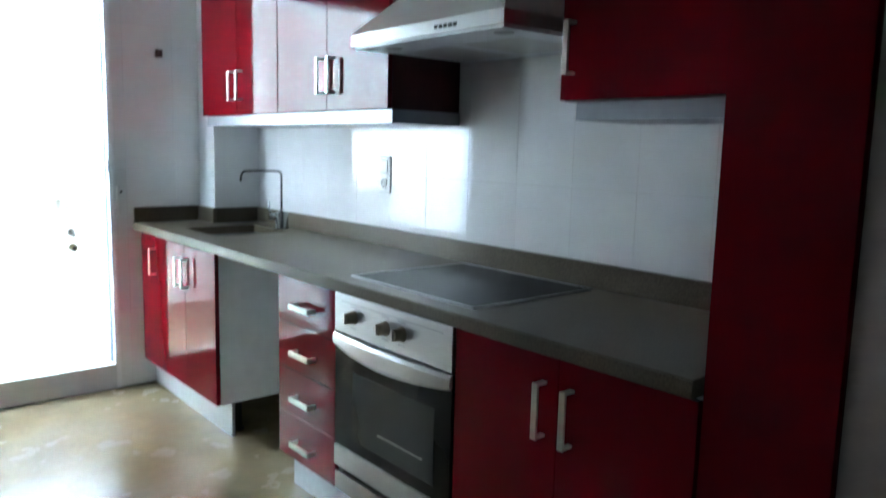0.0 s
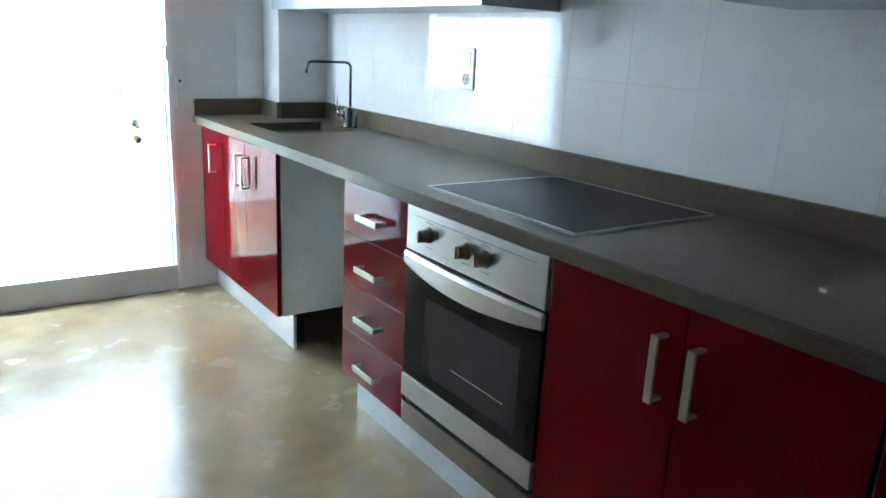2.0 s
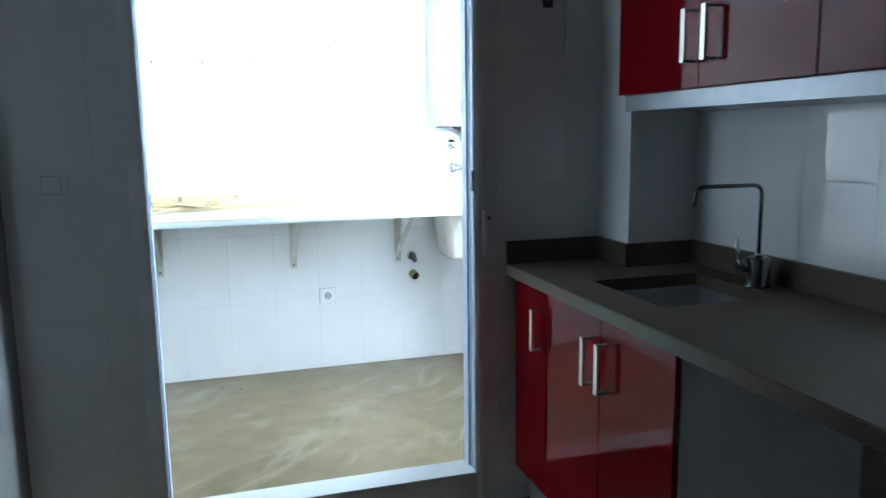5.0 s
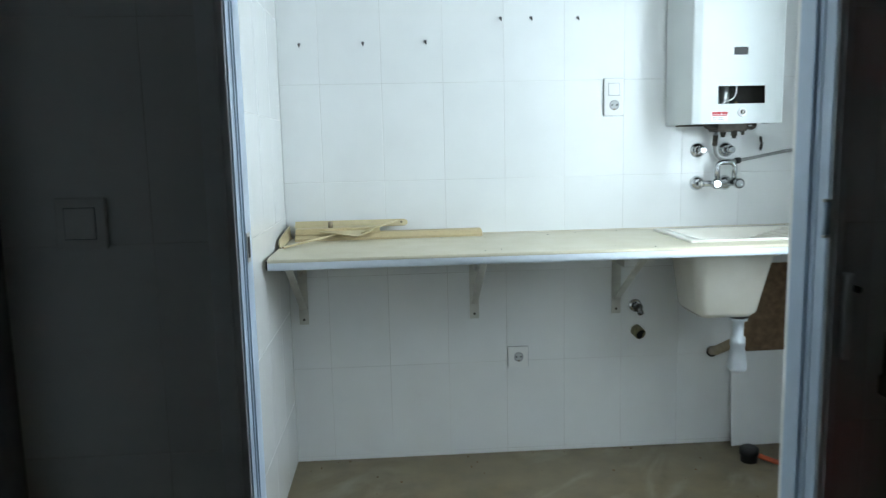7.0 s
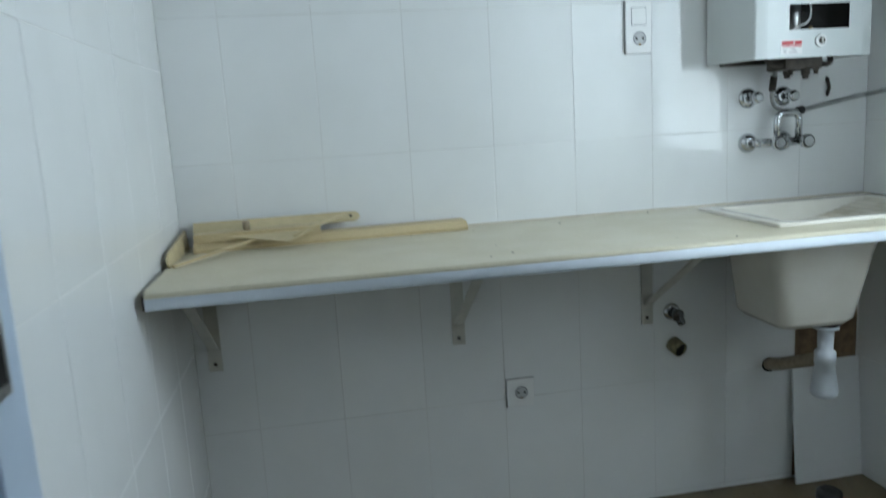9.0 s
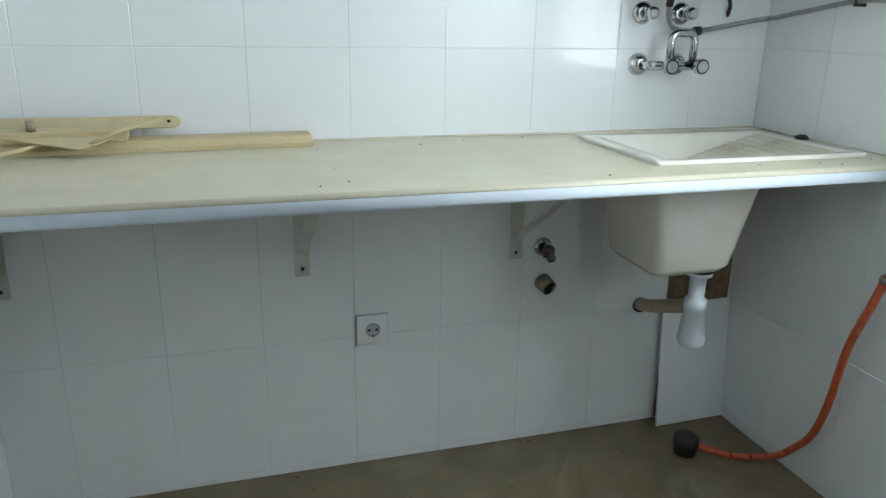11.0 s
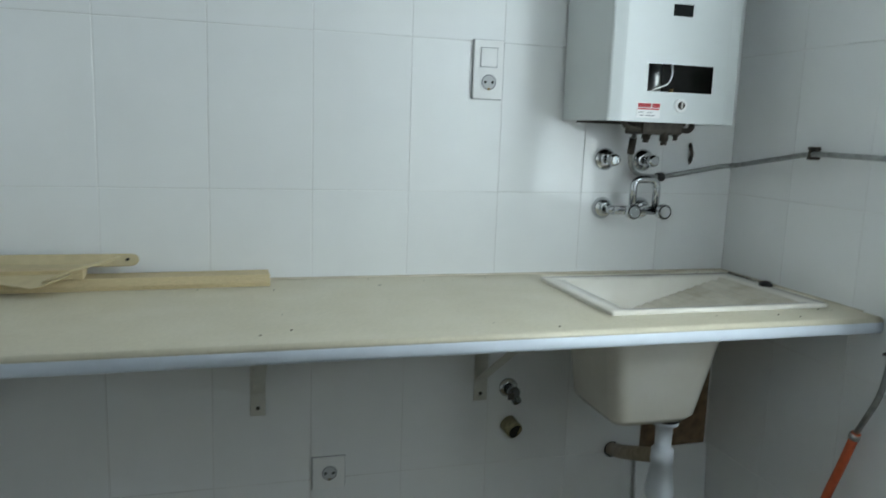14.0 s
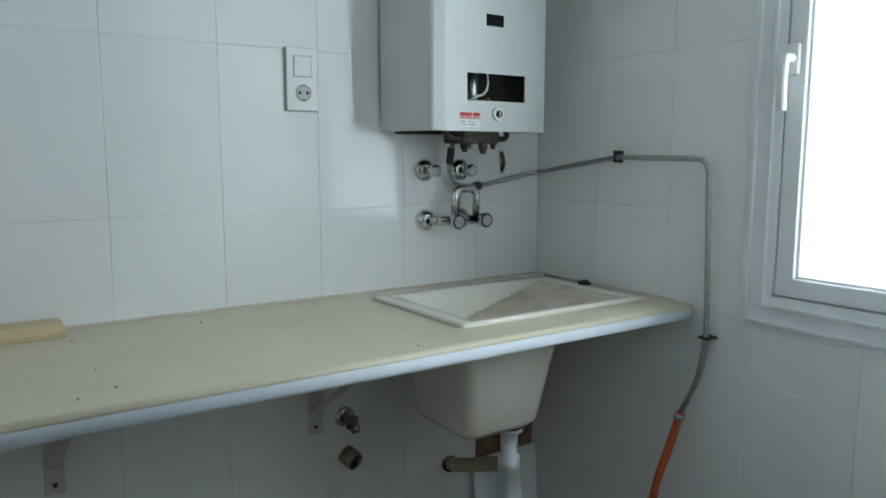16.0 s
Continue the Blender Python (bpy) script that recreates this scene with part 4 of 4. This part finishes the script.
wall_tap("chrome stop tap with a round wall plate", 2.222, 1.258)
wall_tap("chrome stop tap partly behind the gas pipe", 2.334, 1.258)
mx = thing("wall_mixer", "chrome two-knob wall mixer with an upturned spout", "tap", (2.28, LY1, 1.13))
for x in (2.222, 2.334):
    part("rose", tube(bmesh.new(), [(x, LY1, 1.130), (x, LY1 - 0.003, 1.130), (x, LY1 - 0.020, 1.130), (x, LY1 - 0.024, 1.130)], [0.029, 0.029, 0.020, 0.012], 24), CHROME, mx)
    part("connector", tube(bmesh.new(), [(x, LY1 - 0.022, 1.130), (x + 0.012, LY1 - 0.055, 1.130)], 0.012, 6), CHROME, mx)
part("body", tube(bmesh.new(), [(2.225, LY1 - 0.055, 1.130), (2.352, LY1 - 0.055, 1.130)], 0.012, 14), CHROME, mx)
for x in (2.262, 2.350):
    part("knob", tube(bmesh.new(), [(x, LY1 - 0.058, 1.130), (x, LY1 - 0.078, 1.130), (x, LY1 - 0.082, 1.130), (x, LY1 - 0.096, 1.130), (x, LY1 - 0.099, 1.130)], [0.010, 0.013, 0.0195, 0.0205, 0.0175], 12), CHROME, mx)
    part("knob_ring", tube(bmesh.new(), [(x, LY1 - 0.0985, 1.130), (x, LY1 - 0.0995, 1.130)], 0.0185, 16), RUBBER, mx)
    part("knob_cap", tube(bmesh.new(), [(x, LY1 - 0.099, 1.130), (x, LY1 - 0.1015, 1.130)], [0.016, 0.014], 16), CHROME, mx)
part("spout", tube(bmesh.new(), curve([(2.280, LY1 - 0.055, 1.138), (2.280, LY1 - 0.055, 1.210), (2.348, LY1 - 0.055, 1.210), (2.348, LY1 - 0.055, 1.138)], 0.022), 0.0100, 12), CHROME, mx)

# gas pipe along both walls, then the hose
gas = thing("gas_pipe", "dull grey gas pipe clipped along the tiles", "pipe", (2.45, LY1, 0.68))
px = LX1 - 0.022
part("pipe", tube(bmesh.new(), curve([(2.272, 5.735, 1.345), (2.275, 5.765, 1.255), (2.300, 5.772, 1.218), (2.375, 5.775, 1.214), (px - 0.02, LY1 - 0.022, 1.248), (px, LY1 - 0.05, 1.252), (px, 5.479, 1.293), (px, 5.210, 1.290), (px, 5.196, 0.90), (px - 0.006, 5.205, 0.80), (2.570, 5.245, 0.700)], 0.035), 0.0064, 12), DULL_PIPE, gas)
part("union_nut", tube(bmesh.new(), [(2.2735, 5.748, 1.315), (2.2745, 5.758, 1.275)], 0.0105, 6), IRON, gas)
part("coupling", tube(bmesh.new(), [(2.367, 5.775, 1.214), (2.385, 5.775, 1.216)], 0.012, 10), RUBBER, gas)
for cy, cz, up in ((5.479, 1.294, 1), (5.196, 0.891, 0)):
    w, h = (0.003, 0.015) if up else (0.014, 0.003)
    clip = part("pipe_clip", boxed(px - 0.0085, LX1, cy - w, cy + w, cz - h, cz + h, 0.0012), IRON, gas)
    for k in (-1, 1):
        part("clip_screw", tube(bmesh.new(), [(px - 0.0080, cy + k * (w - 0.003) * (not up), cz + k * (h - 0.003) * up), (px - 0.0110, cy + k * (w - 0.003) * (not up), cz + k * (h - 0.003) * up)], 0.0032, 8), IRON, clip)
hose = thing("gas_hose", "orange rubber gas hose hanging to the floor", "hose", (2.5, 5.4, LZ))
part("tube", tube(bmesh.new(), curve([(2.571, 5.243, 0.705), (2.562, 5.262, 0.62), (2.554, 5.294, 0.515), (2.553, 5.311, 0.355), (2.560, 5.347, 0.236), (2.568, 5.405, 0.165), (2.566, 5.455, 0.108), (2.552, 5.505, 0.076), (2.506, 5.527, LZ + 0.0105), (2.465, 5.555, LZ + 0.0105), (2.405, 5.588, LZ + 0.028)], 0.06), 0.0098, 12), HOSE, hose)
part("hose_clamp", tube(bmesh.new(), [(2.5705, 5.2435, 0.702), (2.5690, 5.2465, 0.690)], 0.0122, 14), DULL_PIPE, hose)
reg = part("regulator", tube(bmesh.new(), [(2.376, 5.600, LZ + 0.0005), (2.376, 5.600, LZ + 0.03), (2.376, 5.600, LZ + 0.032), (2.376, 5.600, LZ + 0.055), (2.376, 5.600, LZ + 0.062)], [0.030, 0.032, 0.036, 0.035, 0.024], 20), RUBBER, hose, "black gas regulator")
part("nozzle", tube(bmesh.new(), [(2.395, 5.592, LZ + 0.03), (2.412, 5.583, LZ + 0.028)], 0.007, 10), STEEL, reg)

# water inlet and drain stub under the worktop
vx, vz = 1.983, 0.650
vl = thing("inlet_valve", "dull chrome appliance water valve on the tiled wall", "valve", (vx, LY1, 0.62))
part("rose", tube(bmesh.new(), [(vx, LY1, vz), (vx, LY1 - 0.003, vz), (vx, LY1 - 0.010, vz)], [0.026, 0.026, 0.016], 20), CHROME, vl)
part("body", tube(bmesh.new(), [(vx, LY1 - 0.008, vz), (vx, LY1 - 0.030, vz), (vx, LY1 - 0.046, vz), (vx, LY1 - 0.052, vz)], [0.012, 0.014, 0.017, 0.013], 12), DARK_STEEL, vl)
part("outlet", tube(bmesh.new(), [(vx, LY1 - 0.034, vz), (vx + 0.010, LY1 - 0.040, vz - 0.024), (vx + 0.012, LY1 - 0.041, vz - 0.030)], [0.011, 0.013, 0.011], 12), DARK_STEEL, vl)
part("lever", boxed(vx - 0.020, vx - 0.004, LY1 - 0.058, LY1 - 0.050, vz - 0.014, vz + 0.004, 0.002), IRON, vl)
ds = thing("drain_stub", "short brass drain pipe sticking out of the wall", "pipe", (1.99, LY1, 0.52))
bm = tube(bmesh.new(), [(1.988, LY1 + 0.004, 0.549), (1.998, LY1 - 0.030, 0.537)], [0.024, 0.0225], 20)
part("pipe", bm, OLD_PIPE, ds)
part("bore", tube(bmesh.new(), [(1.997, LY1 - 0.028, 0.5378), (1.9984, LY1 - 0.0312, 0.5366)], 0.0195, 20), DARK, ds, "dark open bore")

# hooks left in the wall
for k, (x, z) in enumerate(((0.703, 1.680), (0.938, 1.682), (1.171, 1.685), (1.454, 1.766), (1.569, 1.766), (1.747, 1.764))):
    h = thing("wall_hook", "small dark screw hook fixed in the tiles", "hook", (x, LY1, z), "screw hooks in the wall")
    part("plug", tube(bmesh.new(), [(x, LY1, z), (x, LY1 - 0.003, z)], 0.006, 10), GREY_INK, h)
    part("screw", tube(bmesh.new(), curve([(x, LY1 - 0.002, z), (x, LY1 - 0.014, z), (x + 0.002, LY1 - 0.016, z - 0.012)], 0.005), 0.0022, 8), IRON, h)
hg = thing("hanging_clip", "small dark metal clip on the tiles", "clip", (2.472, LY1, 1.25))
part("chain", tube(bmesh.new(), curve([(2.472, LY1 - 0.004, 1.305), (2.470, LY1 - 0.012, 1.292), (2.475, LY1 - 0.012, 1.278), (2.472, LY1 - 0.010, 1.262), (2.474, LY1 - 0.006, 1.252)], 0.006), [0.004, 0.006, 0.005, 0.004, 0.006, 0.005, 0.006, 0.004, 0.004, 0.006, 0.005, 0.004, 0.004, 0.006, 0.006, 0.004, 0.005, 0.006, 0.005, 0.006, 0.005, 0.004, 0.003], 8), IRON, hg)

# opened-up corner under the sink, with a loose tile leaning on it
solo("mortar_patch", boxed(2.393, LX1 - 0.004, LY1 + 0.0006, LY1 + 0.010, 0.065, 0.803), MORTAR, "rough brown mortar where a tile is missing", "mortar patch", kind="structure")
bm = boxed(-0.117, 0.117, -0.004, 0.004, 0, 0.385, 0.001)
bm.transform(pose(2.492, 5.752, LZ + 0.001, -5.0, 0, 1.5))
solo("loose_tile", bm, TILE, "loose white tile leaning against the bare corner", "tile")

# ---- leftovers on the worktop ----
bm = prism(bmesh.new(), [(5.712, LT + 0.0005), (5.712, LT + 0.010), (5.728, LT + 0.024), (5.788, LT + 0.024), (5.788, LT + 0.0005)], "x", 0.664, 1.362)
SKEW = Matrix.Translation((1.362, 5.788, 0)) @ Matrix.Rotation(radians(1.8), 4, "Z") @ Matrix.Translation((-1.362, -5.788, 0))
bm.transform(SKEW)
solo("wood_strip", bm, WOOD, "long pale wooden strip lying against the wall", "wood strip", "offcuts on the worktop")
bm = boxed(0.666, 0.978, 5.722, 5.782, LT + 0.0245, LT + 0.045, 0.002)
bm.transform(SKEW)
solo("wood_strip", bm, WOOD, "short pale wooden block on the long strip", "wood strip", "offcuts on the worktop")
bm = boxed(-0.131, 0.131, -0.005, 0.005, -0.003, 0.003, 0.001)
bm.transform(Matrix.Translation((0.736, 5.606, LT + 0.0145)) @ Matrix.Rotation(radians(49), 4, "Z") @ Matrix.Rotation(radians(-4.5), 4, "Y"))
solo("wooden_stick", bm, WOOD, "thin pale slat propped over the offcuts", "wood strip", "offcuts on the worktop")
lb = thing("loose_bracket", "spare cream metal shelf bracket lying on the offcuts", "bracket", (0.87, 5.74, LT + 0.046))
W = 0.034   # width of the leg, which leans back on the wall
prof = [(0.66, 0), (1.060, 0)] + [(1.067 + 0.018 * math.sin(radians(a)), W / 2 - W / 2 * math.cos(radians(a))) for a in range(0, 181, 30)] + [(0.66, W)]
R = Matrix.Translation((0, 5.752, LT + 0.0455)) @ Matrix.Rotation(radians(40), 4, "X")
bm = prism(bmesh.new(), prof, "z", -0.003, 0)
bm.transform(R)
leg = part("leg", bm, CREAM_PAINT, lb)
bm = tube(bmesh.new(), [(1.061, W / 2, -0.0006), (1.061, W / 2, 0.0006)], 0.0042, 12)
bm.transform(R)
part("screw_hole", bm, DARK, leg)
bm = prism(bmesh.new(), [(0.72, 5.715), (0.897, 5.640), (0.925, 5.665), (1.0, 5.758), (0.72, 5.765)], "z", LT + 0.0475, LT + 0.050)
bm.transform(Matrix.Translation((0.76, 5.76, LT + 0.048)) @ Matrix.Rotation(radians(14), 4, "X") @ Matrix.Translation((-0.76, -5.76, -LT - 0.048)))
part("gusset", bm, CREAM_PAINT, lb)
part("boss", tube(bmesh.new(), [(0.795, 5.735, LT + 0.045), (0.795, 5.735, LT + 0.068)], 0.009, 12), BEIGE_PLASTIC, lb)
part("brace", tube(bmesh.new(), [(0.912, 5.668, LT + 0.0275), (0.960, 5.700, LT + 0.046), (1.048, 5.748, LT + 0.064)], 0.0035, 8), CREAM_PAINT, lb)
bm = prism(bmesh.new(), [(0.826 + 0.013 * math.cos(radians(a)), 5.716 + 0.010 * math.sin(radians(a))) for a in range(0, 360, 24)], "z", LT + 0.0495, LT + 0.0505)
bm.transform(Matrix.Translation((0.76, 5.76, LT + 0.048)) @ Matrix.Rotation(radians(14), 4, "X") @ Matrix.Translation((-0.76, -5.76, -LT - 0.048)))
part("oval_hole", bm, DARK, lb)
bm = prism(bmesh.new(), [(5.786, 0.0005), (5.786, 0.050), (5.560, 0.034), (5.525, 0.030), (5.511, 0.020), (5.508, 0.010), (5.513, 0.0005)], "x", -0.0025, 0.0025)
bm.transform(Matrix.Translation((0.640, 0, LT)) @ Matrix.Rotation(radians(-6), 4, "Y"))
solo("edge_offcut", bm, CREAM_PAINT, "cream edge offcut standing along the side wall", "offcut", "offcuts on the worktop")


def specks(name, n, place, size, label, mat=DIRT):
    rng, bm = random.Random(5), bmesh.new()
    for _ in range(n):
        x, y, z = place(rng)
        s = size * rng.uniform(0.4, 1.3)
        bmesh.ops.create_icosphere(bm, subdivisions=1, radius=s, matrix=Matrix.Translation((x, y, z + s * 0.3)) @ Matrix.Diagonal((rng.uniform(0.7, 1.6), rng.uniform(0.7, 1.5), 0.5, 1)))
    return solo(name, bm, mat, label, "dirt", kind="stuff")


specks("dirt_specks", 26, lambda r: (r.uniform(0.75, 2.58), r.choice((r.uniform(5.28, 5.34), r.uniform(5.715, 5.785), r.uniform(5.28, 5.78))), LT), 0.0018, "scattered dark dirt specks on the cream worktop")
specks("floor_debris", 34, lambda r: (r.uniform(0.66, 2.55), LY1 - 0.012 - 0.5 * r.random() ** 3, LZ), 0.004, "crumbs of mortar on the laundry floor", MORTAR)

# ---- wall tiles ----
shared = {}


def tile_mesh(w, h):
    """A tile of that size lying on the plane x-z, facing -y, with eased edges."""
    key = (round(w, 3), round(h, 3))
    if key not in shared:
        e, d = 0.0009, 0.0006
        back, mid, top = [[(sx * (w / 2 - i), y, sz * (h / 2 - i)) for sx, sz in ((-1, -1), (1, -1), (1, 1), (-1, 1))] for i, y in ((0, T), (0, d), (e, 0))]
        faces = [(8, 9, 10, 11)]
        for a, b in ((0, 4), (4, 8)):
            faces += [(a + k, a + (k + 1) % 4, b + (k + 1) % 4, b + k) for k in range(4)]
        me = bpy.data.meshes.new("tile")
        me.from_pydata(back + mid + top, [], faces)
        me.materials.append(TILE)
        shared[key] = me
    return shared[key]


rng = random.Random(11)


def lay(parent, at, turn, u0, u1, z0, z1, ou, pu, oz, pz, holes=(), joint=0.0016):
    """Tiles on a wall between u0..u1 and z0..z1, joints through ou and oz; at(u): the wall's point; holes: (u0, u1, z0, z1) left free."""
    def cuts(lo, hi, o, p):
        k = math.ceil((lo - o) / p)
        inner = []
        while o + k * p < hi - 0.012:
            if o + k * p > lo + 0.012:
                inner.append(o + k * p)
            k += 1
        return [lo, *inner, hi]
    us = sorted({*cuts(u0, u1, ou, pu), *[v for h in holes for v in h[:2] if u0 < v < u1]})
    zs = sorted({*cuts(z0, z1, oz, pz), *[v for h in holes for v in h[2:] if z0 < v < z1]})
    for a, b in zip(us, us[1:]):
        for c, d in zip(zs, zs[1:]):
            mu, mz = (a + b) / 2, (c + d) / 2
            if any(h[0] < mu < h[1] and h[2] < mz < h[3] for h in holes) or b - a < 0.012 or d - c < 0.012:
                continue
            ob = new("tile", tile_mesh(b - a - joint, d - c - joint))
            x, y = at(mu)
            ob.matrix_world = pose(x, y, mz, rng.uniform(-0.14, 0.14), 0, turn + rng.uniform(-0.18, 0.18))
            ob.parent = parent


lay(wall_laundry_back, lambda u: (u, LY1), 0, LX0, LX1, LZ, CEIL, 1.928, 0.2315, 1.169, 0.364, [(2.391, LX1, LZ, 0.805)])
lay(wall_laundry_right, lambda u: (LX1, u), -90, LY0, LY1, LZ, CEIL, 5.795, 0.2315, 1.174, 0.364, [(WY0 - 0.004, WY1 + 0.004, WZ0 - 0.004, WZ1 + 0.004)])
lay(wall_laundry_left, lambda u: (LX0, u), 90, LY0, LY1, LZ, CEIL, 5.795, 0.2315, 1.040, 0.364)
lay(wall_partition, lambda u: (u, LY0), 180, LX0, LX1, LZ, CEIL, 1.928, 0.2315, 1.169, 0.364, [(DX0 - 0.022, DX1 + 0.022, 0, DZ1 + 0.022), (DX1, 2.20, 0, CEIL)])
lay(wall_partition, lambda u: (u, KY), 0, LEFT, 2.265, 0, CEIL, 0.643, 0.2475, 1.146, 0.364, [(DX0 - 0.022, DX1 + 0.022, 0, DZ1 + 0.022)])
lay(wall_kitchen, lambda u: (KX, u), -90, 0.964, 4.0, 0.80, CEIL, 1.795, 0.2475, 1.174, 0.364)
